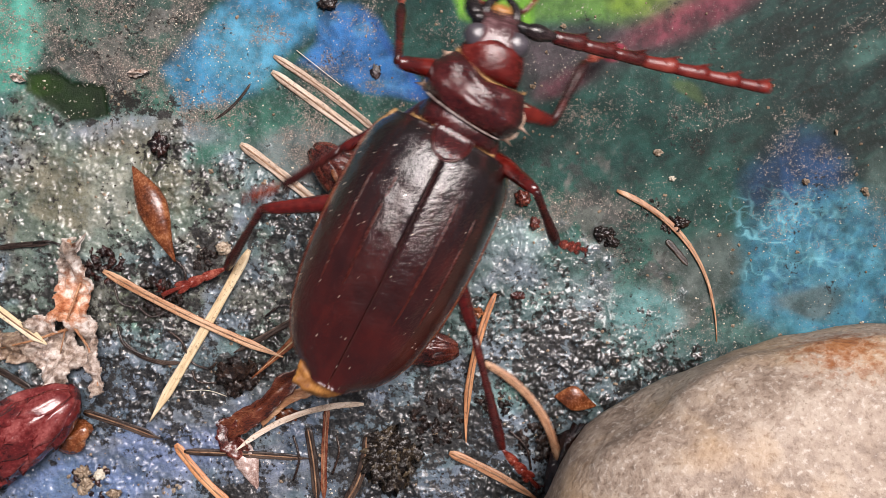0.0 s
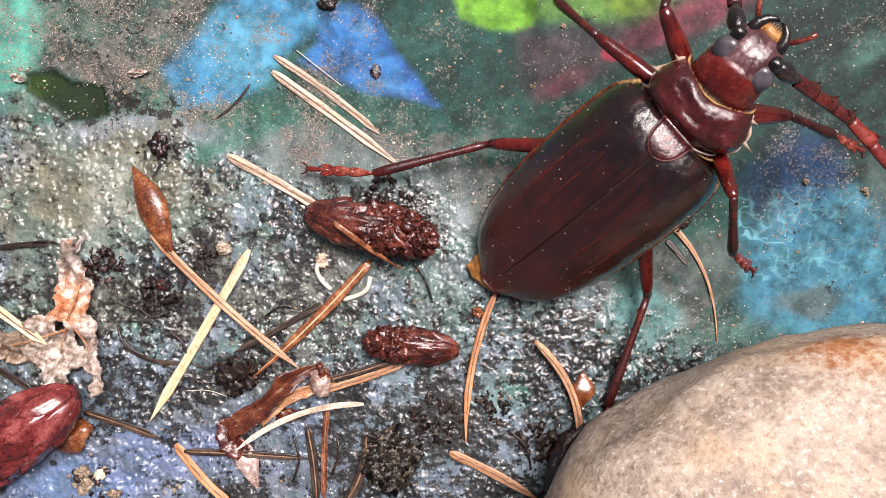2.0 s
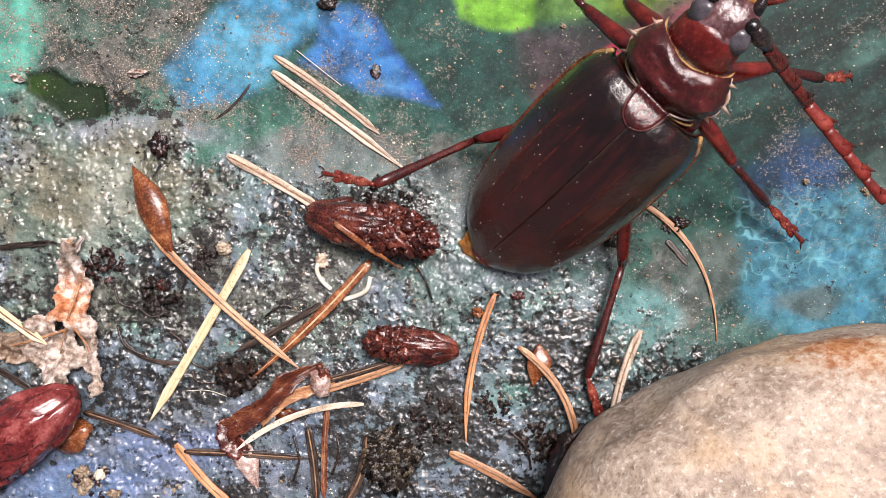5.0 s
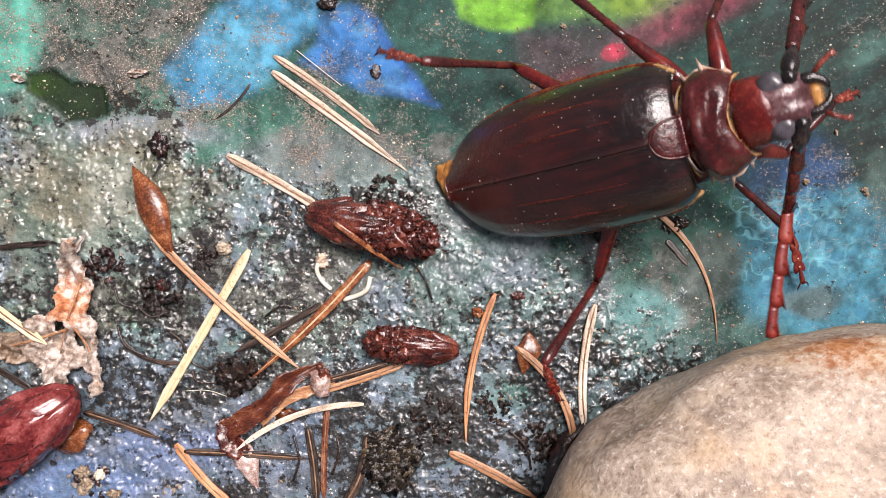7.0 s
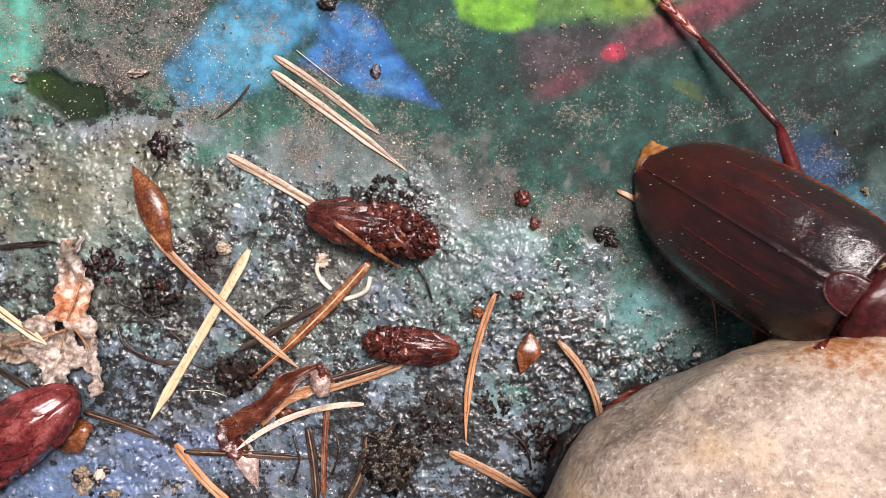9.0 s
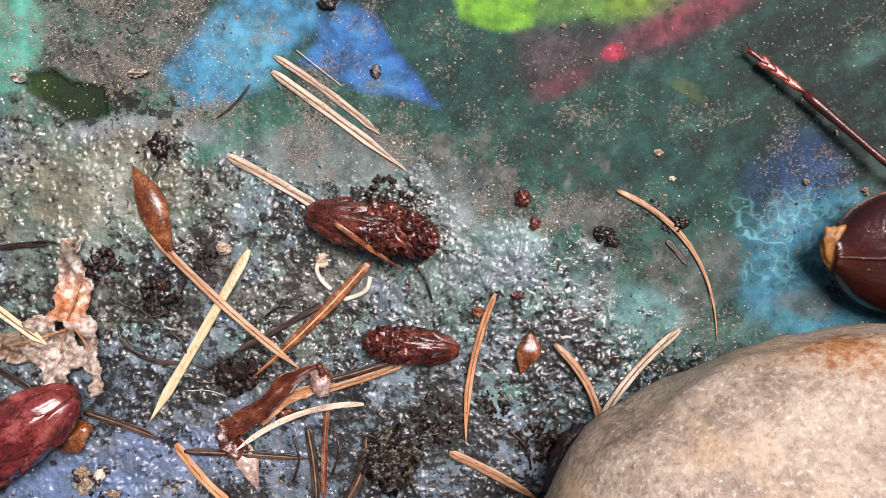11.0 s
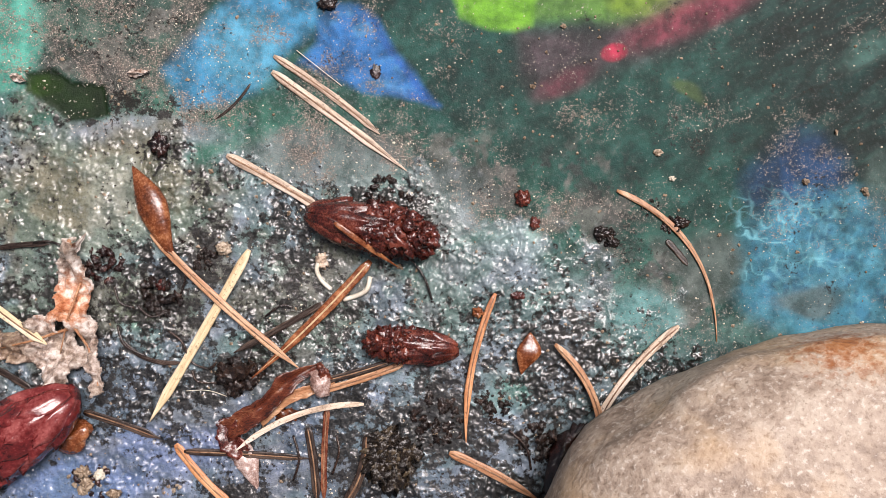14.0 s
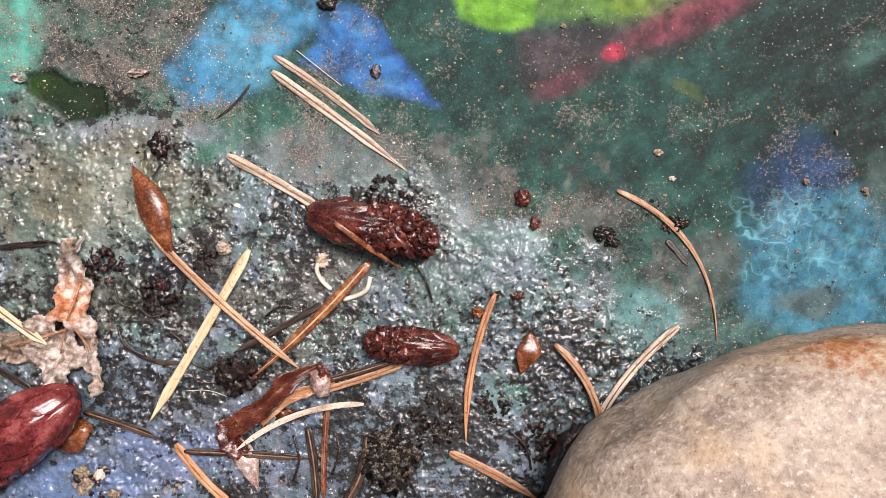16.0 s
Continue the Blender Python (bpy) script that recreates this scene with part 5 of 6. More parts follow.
def make_grit():
    """Sand grains, dust specks and black crumbs too many to count."""
    rng = np.random.RandomState(5)
    for name, count, sizes, material, label, kind in (("sand", 2600, (0.035, 0.10), FIBRE, "fine pale sand specks strewn over the paint", 0),
                                                     ("dirt", 800, (0.04, 0.16), HUSK, "black wet dirt crumbs scattered in the grime", 1),
                                                     ("gravel", 420, (0.10, 0.26), GRAIN, "tiny tan and brown grit grains", 2)):
        verts, faces = [], []
        clumps = rng.uniform((-56, -32), (56, 32), (60, 2))
        while len(faces) < count * 10:
            if rng.rand() < 0.5:
                px, py = rng.uniform(-57, 57), rng.uniform(-33, 33)
            else:
                px, py = clumps[rng.randint(60)] + rng.normal(0, 2.4, 2)
            i = int(np.clip(np.searchsorted(GY[:, 0], py), 0, GY.shape[0] - 1))
            j = int(np.clip(np.searchsorted(GX[0], px), 0, GX.shape[1] - 1))
            w = GWET[i, j]
            if (kind == 0 and (w > 0.5 or px * 0.6 + py > 12) and rng.rand() < 0.75) or (kind == 1 and rng.rand() > 0.008 + 0.99 * w):
                continue
            r = rng.uniform(*sizes) * (1 if rng.rand() < 0.93 else 1.7)
            z = GZ[i, j] + r * 0.35
            a, b = rng.uniform(0, 6.28), rng.uniform(0.6, 1.5)
            k = len(verts)
            for m in range(5):
                w, q = a + m * 1.257 + rng.uniform(-0.3, 0.3), r * rng.uniform(0.65, 1.25)
                verts.append((px + q * math.cos(w) * b, py + q * math.sin(w), z + r * rng.uniform(-0.1, 0.25)))
            verts += [(px + r * rng.uniform(-0.3, 0.3), py + r * rng.uniform(-0.3, 0.3), z + r * rng.uniform(0.5, 0.9)), (px, py, z - r * 0.7)]
            faces += [(k + m, k + (m + 1) % 5, k + 5) for m in range(5)] + [(k + (m + 1) % 5, k + m, k + 6) for m in range(5)]
        ob = part(name, mesh_from(verts, faces, smooth=(kind == 1)), material)
        tagged(ob, label, name, kind="stuff")


make_grit()


# ---- movement ----
def motions():
    beetle_path = [
        (0.0, -6.3, -0.9, 8.2, 63.2, -0.6, 5.0),
        (0.3, -1.50, 1.56, 3.68, 51.8, 1.1, 4.0),
        (0.5, 0.75, 2.82, 2.40, 53.6, 5.5, 2.0),
        (0.7, 3.49, 3.33, 1.55, 51.4, 7.7, 0.0),
        (1.0, 7.14, 6.14, 1.41, 35.9, 21.4, 0.0),
        (1.2, 11.05, 7.60, 1.91, 48.3, 28.5, 0.0),
        (1.5, 16.25, 7.22, 1.88, 41.6, 28.2, 0.0),
        (2.0, 18.75, 7.15, 1.95, 41.3, 29.3, 0.0),
        (2.5, 16.86, 7.23, 1.73, 43.3, 25.9, 0.0),
        (3.0, 18.78, 7.73, 2.52, 38.0, 37.5, 0.0),
        (3.5, 18.39, 9.69, 2.45, 40.8, 36.4, 2.0),
        (4.0, 18.37, 11.70, 2.75, 47.5, 40.8, 2.0),
        (6.3, 15.18, 10.10, 1.59, 41.0, 24.1, 0.0),
        (6.5, 15.67, 10.85, 1.95, 37.1, 29.5, 4.0),
        (6.8, 17.62, 11.48, 2.23, 21.7, 33.6, 6.0),
        (7.0, 17.45, 11.78, 1.98, 11.8, 30.1, 8.0),
        (7.3, 18.42, 10.81, 2.01, -2.1, 30.6, 14.0),
        (7.5, 18.82, 11.71, 1.36, -5.4, 21.3, 16.0),
        (7.8, 22.10, 10.26, 1.69, -16.4, 26.2, 18.0),
        (8.0, 23.06, 9.45, 1.55, -15.5, 24.2, 18.0),
        (8.3, 28.37, 7.20, 1.87, -28.4, 28.9, 18.0),
        (8.5, 31.99, 5.83, 1.78, -35.8, 27.7, 18.0),
        (8.8, 36.20, 3.53, 1.84, -31.8, 29.0, 16.0),
        (9.0, 39.49, 1.05, 2.15, -39.1, 33.4, 14.0),
        (9.2, 42.37, 1.82, 2.12, -36.1, 33.2, 14.0),
        (11.3, 66.13, 0.65, -2.64, 6.8, -0.8, 10.0),
        (11.6, 66.75, 0.65, -2.62, 6.8, -1.0, 10.0),
        (11.9, 67.92, 0.65, -2.57, 6.8, -1.4, 10.0),
        (12.4, 70.09, 0.27, -2.49, 6.5, -2.0, 8.0),
        (13.0, 71.96, 0.26, -2.43, 6.5, -2.4, 8.0),
        (14.0, 89.79, -6.69, -1.16, -22.4, 5.0, 6.0),
        (16.0, 121.12, -5.64, -1.01, -19.8, 1.2, 6.0),
    ]
    steps = {}
    steps["front_left"] = []
    steps["front_left"] += [
        (0.0, -5.2, 21.8, -5.2, 30.3, -4.9, 37.0),
        (0.3, 4.0, 22.8, 2.2, 30.3, 1.1, 36.3),
        (0.5, 7.3, 27.1, 8.2, 35.2, 6.8, 41.3),
        (0.7, 7.3, 27.5, 8.5, 33.1, 8.6, 39.2),
        (1.0, 17.6, 26.8, 20.8, 33.1, 23.2, 38.5),
        (1.2, 17.2, 29.1, 19.4, 36.6, 21.8, 42.0),
        (1.5, 20.9, 26.5, 22.6, 31.7, 24.6, 37.7),
        (2.0, 26.1, 28.1, 29.3, 35.2, 32.4, 39.9),
        (2.5, 23.2, 27.5, 26.4, 33.8, 29.6, 39.2),
    ]
    steps["front_left"] += [
        (3.0, 21.5, 24.2, 30.0, 30.0, 36.7, 34.2),
        (3.5, 24.2, 28.4, 28.6, 35.2, 31.7, 40.6),
        (4.0, 21.5, 29.1, 26.4, 35.9, 31.0, 40.6),
        (6.3, 23.5, 28.8, 27.9, 35.9, 32.4, 40.6),
        (6.5, 26.5, 29.1, 30.7, 35.9, 34.5, 40.6),
        (6.8, 29.4, 29.1, 33.5, 35.9, 36.7, 41.3),
        (7.0, 31.1, 26.8, 35.6, 33.8, 38.8, 39.9),
        (7.3, 34.4, 24.8, 43.3, 30.3, 49.5, 34.9),
        (7.5, 37.0, 20.5, 46.8, 25.0, 50.9, 29.9),
    ]
    steps["front_left"] += [
        (7.8, 40.6, 18.2, 50.0, 24.7, 54.5, 28.5),
        (8.0, 42.0, 15.9, 51.1, 23.6, 53.0, 29.2),
        (8.3, 50.2, 4.7, 57.4, 9.9, 62.3, 13.6),
        (8.5, 50.2, 3.4, 57.4, 7.1, 63.7, 11.4),
        (8.8, 55.2, 2.7, 63.0, 8.5, 68.0, 12.9),
        (9.2, 60.4, 2.7, 68.7, 8.5, 74.4, 12.9),
        (11.3, 86.8, -0.6, 96.1, 5.0, 100.7, 10.0),
        (16.0, 144.9, 0.7, 158.0, 6.4, 163.2, 11.4),
    ]
    steps["mid_left"] = []
    steps["mid_left"] += [
        (0.0, -12.8, 11.3, -20.0, 7.8, -28.0, 5.4),
        (0.3, -3.2, 23.5, -10.1, 30.7, -15.9, 37.0),
        (0.5, -3.2, 22.6, -11.5, 27.9, -17.0, 31.4),
        (0.7, -1.6, 21.7, -11.5, 26.0, -17.3, 31.0),
        (1.0, 8.0, 25.5, 4.6, 31.0, 1.1, 36.3),
        (1.2, 7.3, 25.5, 3.9, 31.0, 0.4, 36.3),
        (1.5, 18.2, 22.8, 10.3, 29.3, 5.4, 31.4),
        (2.0, 17.9, 24.8, 14.1, 31.0, 10.4, 35.6),
        (2.5, 20.2, 25.8, 18.7, 31.0, 15.4, 36.3),
    ]
    steps["mid_left"] += [
        (3.0, 18.3, 28.3, 15.2, 35.2, 12.5, 40.6),
        (3.5, 20.9, 23.5, 17.3, 31.0, 14.6, 36.3),
        (4.0, 16.6, 27.5, 13.1, 33.8, 9.7, 39.2),
        (6.3, 16.9, 29.1, 13.8, 35.9, 10.4, 41.3),
        (6.5, 17.2, 28.8, 14.1, 35.6, 10.4, 41.3),
        (6.8, 17.9, 28.4, 14.5, 34.5, 11.1, 39.9),
        (7.0, 18.5, 26.8, 15.2, 32.4, 11.8, 37.7),
        (7.3, 25.6, 24.5, 26.8, 33.1, 26.7, 39.9),
        (7.5, 28.2, 24.2, 28.2, 32.4, 27.4, 39.9),
    ]
    steps["mid_left"] += [
        (7.8, 29.8, 22.8, 28.6, 31.0, 26.7, 37.7),
        (8.0, 30.1, 24.5, 30.0, 33.1, 29.6, 39.9),
        (8.3, 41.4, 11.6, 44.0, 24.3, 45.9, 31.4),
        (8.5, 43.6, 10.0, 44.4, 22.6, 43.8, 30.6),
        (8.8, 48.9, 5.7, 55.3, 15.5, 58.0, 22.8),
        (9.2, 56.5, 6.0, 61.6, 15.5, 64.4, 22.8),
        (11.3, 80.9, 1.4, 87.6, 10.6, 90.7, 17.8),
        (16.0, 139.0, 2.7, 149.5, 11.3, 153.3, 18.6),
    ]
    steps["hind_left"] = []
    steps["hind_left"] += [
        (0.0, -21.0, 4.7, -27.0, -2.4, -36.5, -6.3),
        (0.3, -14.8, 5.7, -27.0, -2.7, -36.2, -6.3),
        (0.5, -13.1, 4.7, -26.3, -3.1, -35.8, -6.0),
        (0.7, -10.3, 11.6, -18.6, 7.8, -28.9, 6.5),
        (1.0, -6.5, 11.8, -18.9, 7.8, -29.1, 6.5),
        (1.2, -0.9, 14.9, -13.6, 9.9, -20.9, 8.6),
        (1.5, 2.0, 13.6, -9.4, 11.3, -19.3, 10.5),
        (2.0, 5.0, 12.3, -8.7, 9.4, -18.8, 10.2),
        (2.5, 4.7, 11.9, -8.7, 9.4, -18.8, 10.2),
    ]
    steps["hind_left"] += [
        (3.0, 3.4, 11.9, -8.4, 9.4, -18.6, 10.2),
        (3.5, 5.0, 13.3, -8.4, 9.9, -18.8, 10.2),
        (4.0, 4.9, 13.3, -8.0, 8.9, -18.6, 10.2),
        (6.3, 2.5, 12.3, -9.1, 6.8, -18.6, 10.5),
        (6.5, 2.7, 12.7, -9.1, 7.0, -18.6, 10.5),
        (6.8, 9.3, 19.3, -6.6, 14.5, -16.6, 15.7),
        (7.0, 7.7, 21.5, -2.7, 23.4, -12.2, 25.8),
        (7.3, 7.0, 19.9, -2.0, 22.9, -12.2, 25.1),
        (7.5, 9.3, 20.7, -1.7, 23.4, -11.9, 25.0),
    ]
    steps["hind_left"] += [
        (7.8, 21.5, 21.3, 12.4, 27.2, 4.0, 31.4),
        (8.0, 21.2, 20.5, 14.1, 28.2, 9.0, 33.5),
        (8.3, 27.1, 18.5, 21.5, 24.7, 11.4, 31.7),
        (8.5, 36.0, 14.6, 31.4, 23.3, 26.0, 29.2),
        (8.8, 34.7, 13.9, 26.8, 22.9, 18.6, 29.2),
        (9.0, 39.3, 14.3, 32.1, 26.1, 26.7, 32.1),
        (9.2, 39.7, 14.3, 31.4, 25.7, 25.0, 31.4),
        (11.3, 54.2, 10.0, 47.3, 18.4, 39.5, 24.6),
        (11.6, 54.5, 9.6, 48.1, 17.3, 40.9, 23.2),
    ]
    steps["hind_left"] += [
        (11.8, 60.4, 8.6, 57.4, 13.4, 52.0, 16.4),
        (11.9, 64.4, 8.6, 60.9, 12.4, 54.8, 16.3),
        (12.9, 65.7, 8.6, 61.1, 12.4, 55.0, 16.3),
        (13.3, 73.6, 8.0, 70.1, 12.0, 65.1, 15.7),
        (16.0, 121.2, 6.7, 119.3, 11.3, 113.5, 15.7),
    ]
    steps["front_right"] = []
    steps["front_right"] += [
        (0.0, 12.9, 14.9, 17.7, 23.3, 22.5, 25.7),
        (0.3, 21.2, 15.6, 29.3, 20.1, 36.0, 23.5),
        (0.5, 20.2, 13.3, 28.6, 14.1, 35.6, 10.7),
        (0.7, 24.8, 16.6, 33.5, 21.9, 40.9, 23.5),
        (1.0, 28.4, 11.6, 34.9, 20.5, 41.7, 22.5),
        (1.2, 28.8, 12.3, 34.5, 20.5, 41.7, 22.5),
        (1.5, 38.7, 17.2, 46.8, 20.5, 55.2, 20.7),
        (2.0, 41.3, 16.2, 49.0, 14.1, 55.2, 10.7),
        (2.5, 38.7, 14.9, 46.8, 15.9, 53.7, 15.0),
    ]
    steps["front_right"] += [
        (3.0, 40.0, 15.9, 46.1, 21.9, 53.7, 27.8),
        (3.5, 37.7, 13.3, 48.3, 18.7, 52.7, 24.6),
        (4.0, 38.7, 21.8, 46.1, 20.5, 53.0, 21.4),
        (6.3, 37.0, 19.2, 49.0, 22.2, 57.3, 22.8),
        (6.5, 37.3, 17.2, 49.7, 20.5, 57.3, 19.6),
        (6.8, 40.0, 12.6, 49.3, 20.1, 56.6, 20.3),
        (7.0, 40.0, 10.6, 48.6, 18.4, 54.8, 20.7),
        (7.3, 39.7, 8.6, 46.1, 19.1, 51.6, 23.2),
        (7.5, 39.7, 4.0, 45.1, -0.3, 50.2, -7.4),
    ]
    steps["front_right"] += [
        (7.8, 40.3, -1.9, 51.8, -3.4, 50.2, -9.5),
        (8.0, 39.7, -3.2, 51.1, -3.8, 50.2, -9.5),
        (8.3, 40.0, -7.9, 48.3, -11.9, 52.3, -17.0),
        (8.5, 43.9, -9.2, 52.5, -14.0, 56.6, -18.4),
        (9.2, 55.2, -9.2, 64.4, -12.6, 70.1, -17.0),
        (11.3, 80.9, -13.1, 92.6, -15.4, 99.2, -18.4),
        (16.0, 139.0, -13.1, 154.5, -15.4, 161.8, -18.4),
    ]
    steps["mid_right"] = []
    steps["mid_right"] += [
        (0.0, 10.6, 6.7, 14.1, 0.8, 20.7, -1.0),
        (0.3, 17.2, 5.9, 14.6, 3.2, 20.8, -1.4),
        (0.5, 17.7, 6.3, 14.8, 2.9, 21.0, -1.6),
        (0.7, 19.3, 6.0, 15.5, 1.5, 21.2, -1.9),
        (1.0, 21.2, 5.2, 18.4, 1.1, 21.3, -2.1),
        (1.2, 25.1, 10.3, 35.6, 6.8, 42.4, 1.5),
        (1.5, 33.1, 8.3, 39.5, 3.6, 45.9, 0.1),
        (2.0, 34.0, 5.7, 36.1, -0.6, 42.0, -5.4),
        (2.5, 35.7, 7.0, 45.4, 1.8, 52.7, -1.7),
    ]
    steps["mid_right"] += [
        (3.0, 34.0, 6.3, 40.9, 2.5, 47.3, -3.1),
        (3.5, 34.0, 7.7, 39.8, 0.8, 44.6, -4.9),
        (4.0, 33.4, 9.0, 38.1, 1.5, 43.1, -4.8),
        (6.3, 34.4, 11.8, 43.7, 10.6, 51.6, 4.0),
        (6.5, 34.0, 10.6, 42.6, 10.6, 50.9, 4.0),
        (6.8, 34.7, 8.0, 42.6, 2.5, 45.9, -6.7),
        (7.0, 34.7, 7.3, 43.3, 2.2, 45.6, -6.3),
        (7.3, 34.7, 3.4, 43.3, 2.5, 45.2, -6.3),
        (7.5, 34.7, 3.5, 43.7, 2.2, 45.0, -6.3),
    ]
    steps["mid_right"] += [
        (7.8, 34.2, -0.9, 34.9, -7.0, 33.1, -12.0),
        (8.0, 35.4, -3.2, 38.1, -10.5, 38.8, -15.6),
        (8.3, 37.0, -7.9, 36.3, -14.7, 32.4, -18.4),
        (8.5, 39.7, -9.8, 33.8, -12.7, 26.4, -17.0),
        (8.8, 42.0, -11.8, 34.9, -11.5, 29.6, -15.6),
        (9.2, 47.2, -10.5, 44.7, -16.8, 39.5, -21.3),
        (11.3, 72.3, -14.5, 73.6, -21.7, 69.4, -25.5),
        (16.0, 131.7, -14.5, 136.9, -21.7, 133.4, -25.5),
    ]
    steps["hind_right"] = []
    steps["hind_right"] += [
        (0.0, 3.7, -10.0, 7.5, -25.3, 12.4, -30.4),
        (0.3, 8.8, -7.5, 11.5, -24.5, 14.1, -29.1),
        (0.5, 8.6, -6.9, 9.6, -24.5, 12.9, -29.2),
        (0.7, 10.0, -6.9, 9.6, -24.5, 11.9, -29.4),
        (1.0, 17.1, -3.6, 18.5, -20.7, 20.3, -26.9),
        (1.2, 17.6, -4.4, 18.9, -20.5, 19.9, -26.9),
        (1.5, 20.7, -4.7, 19.3, -19.8, 18.9, -26.2),
        (2.0, 22.7, -4.6, 20.5, -19.6, 20.3, -26.2),
        (2.5, 20.9, -5.1, 17.8, -18.2, 17.5, -24.8),
    ]
    steps["hind_right"] += [
        (3.0, 20.9, -4.2, 16.6, -17.5, 17.5, -24.1),
        (3.5, 25.6, -2.6, 23.3, -16.0, 24.0, -22.0),
        (4.0, 23.3, -1.6, 22.2, -17.5, 23.9, -23.4),
        (6.3, 17.2, -0.6, 12.5, -14.0, 15.5, -21.6),
        (6.5, 17.6, -0.9, 12.5, -14.0, 15.5, -21.6),
        (6.8, 18.5, -1.1, 12.5, -14.3, 15.4, -21.6),
        (7.0, 18.5, -1.3, 12.6, -14.3, 15.4, -21.6),
        (7.3, 18.7, -1.7, 12.4, -14.7, 15.1, -21.6),
        (7.5, 19.9, -1.9, 12.2, -15.1, 14.8, -21.8),
    ]
    steps["hind_right"] += [
        (7.8, 19.9, -2.7, 11.5, -15.8, 13.6, -22.5),
        (8.0, 20.5, -3.9, 10.4, -16.2, 11.7, -23.5),
        (8.3, 22.8, -6.0, 11.1, -16.1, 11.7, -23.5),
        (8.5, 24.7, -6.5, 11.3, -16.5, 11.9, -23.4),
        (8.8, 29.4, -9.3, 15.8, -17.1, 13.4, -23.2),
        (9.0, 34.0, -11.8, 23.6, -17.5, 20.3, -20.9),
        (9.2, 37.3, -9.3, 29.6, -15.4, 25.3, -18.4),
        (11.3, 61.8, -13.1, 54.6, -18.2, 49.5, -21.3),
        (16.0, 119.8, -13.1, 117.2, -18.2, 112.7, -21.3),
    ]
    steps["antenna_right"] = []
    steps["antenna_right"] += [
        (0.0, 23.9, 21.9, 39.3, 18.9),
        (0.3, 33.7, 18.5, 48.2, 13.7),
        (0.5, 34.4, 19.5, 49.7, 15.2),
        (0.7, 36.3, 19.8, 52.1, 15.2),
        (1.0, 41.5, 11.5, 55.0, 2.8),
        (1.2, 39.6, 11.5, 52.3, 3.4),
        (1.5, 46.1, 14.8, 57.6, 5.5),
        (2.0, 48.1, 14.4, 58.3, 4.1),
        (2.5, 46.8, 15.7, 57.6, 6.8),
    ]
    steps["antenna_right"] += [
        (3.0, 46.8, 14.8, 57.6, 6.5),
        (3.5, 46.8, 17.4, 58.3, 8.8),
        (4.0, 46.1, 20.6, 59.0, 13.5),
        (6.3, 38.4, 11.8, 44.3, -4.8),
        (6.5, 37.1, 9.2, 38.1, -8.1),
        (6.8, 41.4, 7.2, 44.3, -10.0),
        (7.0, 40.6, 5.9, 38.9, -10.6),
        (7.3, 38.6, 4.3, 33.7, -10.8),
        (7.5, 36.3, 0.7, 32.1, -11.7),
    ]
    steps["antenna_right"] += [
        (7.8, 36.6, -4.8, 29.4, -14.1),
        (8.0, 38.3, -4.5, 29.0, -13.7),
        (8.3, 40.2, -7.8, 34.1, -16.1),
        (8.8, 48.1, -10.4, 41.5, -18.8),
        (9.2, 54.6, -10.4, 49.6, -18.8),
        (11.3, 79.4, -13.6, 75.2, -21.5),
        (16.0, 136.9, -13.6, 134.4, -21.5),
    ]
    steps["antenna_left"] = []
    steps["antenna_left"] += [
        (0.0, 1.0, 36.6, -7.0, 46.5),
        (0.3, 11.5, 36.0, 7.8, 49.9),
        (0.5, 14.1, 36.6, 9.8, 49.9),
        (1.0, 23.2, 36.0, 21.3, 49.9),
        (1.5, 31.7, 37.3, 32.1, 51.3),
        (2.5, 34.4, 37.3, 34.8, 51.9),
        (4.0, 29.8, 38.6, 30.0, 53.3),
        (6.3, 35.7, 37.3, 36.8, 51.9),
        (6.8, 40.2, 34.0, 42.8, 48.6),
    ]
    steps["antenna_left"] += [
        (7.0, 42.2, 33.4, 45.5, 47.2),
        (7.3, 41.0, 28.1, 43.5, 42.5),
        (7.5, 50.7, 24.2, 57.6, 37.1),
        (7.8, 55.9, 13.8, 67.8, 24.3),
        (8.0, 57.2, 9.2, 70.4, 16.2),
        (8.5, 63.1, 1.4, 75.2, 9.5),
        (9.2, 69.6, 0.7, 81.9, 9.5),
        (11.3, 93.8, -2.5, 107.5, 5.5),
        (16.0, 151.2, -1.2, 166.8, 6.8),
    ]

    def between(rows, t):
        for a, b in zip(rows, rows[1:]):
            if t <= b[0] + 1e-6:
                k = (t - a[0]) / (b[0] - a[0])
                return [p + (q - p) * k for p, q in zip(a[1:], b[1:])]
        return list(rows[-1][1:])

    def stance(t):
        x, y, z, heading, pitch, roll = between(beetle_path, t)
        return pose(x * MM, y * MM, z * MM, 0, 0, heading) @ pose(0, 0, 0, 0, -pitch, 0) @ pose(0, 0, 0, roll, 0, 0)

    def along(a, b):
        """A pose at a whose x axis points to b."""
        d = (b - a).normalized()
        side = Vector((0, 0, 1)).cross(d)
        side = side.normalized() if side.length > 1e-4 else Vector((0, 1, 0))
        up = d.cross(side)
        return Matrix(((d.x, side.x, up.x, a.x), (d.y, side.y, up.y, a.y), (d.z, side.z, up.z, a.z), (0, 0, 0, 1)))

    def seen(p):
        """Where a point shows on the ground to the eye above."""
        return p.xy * (EYE * MM / (EYE * MM - p.z))

    times = [i / 10 for i in range(161)]
    stances = {t: stance(t) for t in times}
    walk(BEETLE, [(t, stances[t]) for t in times])
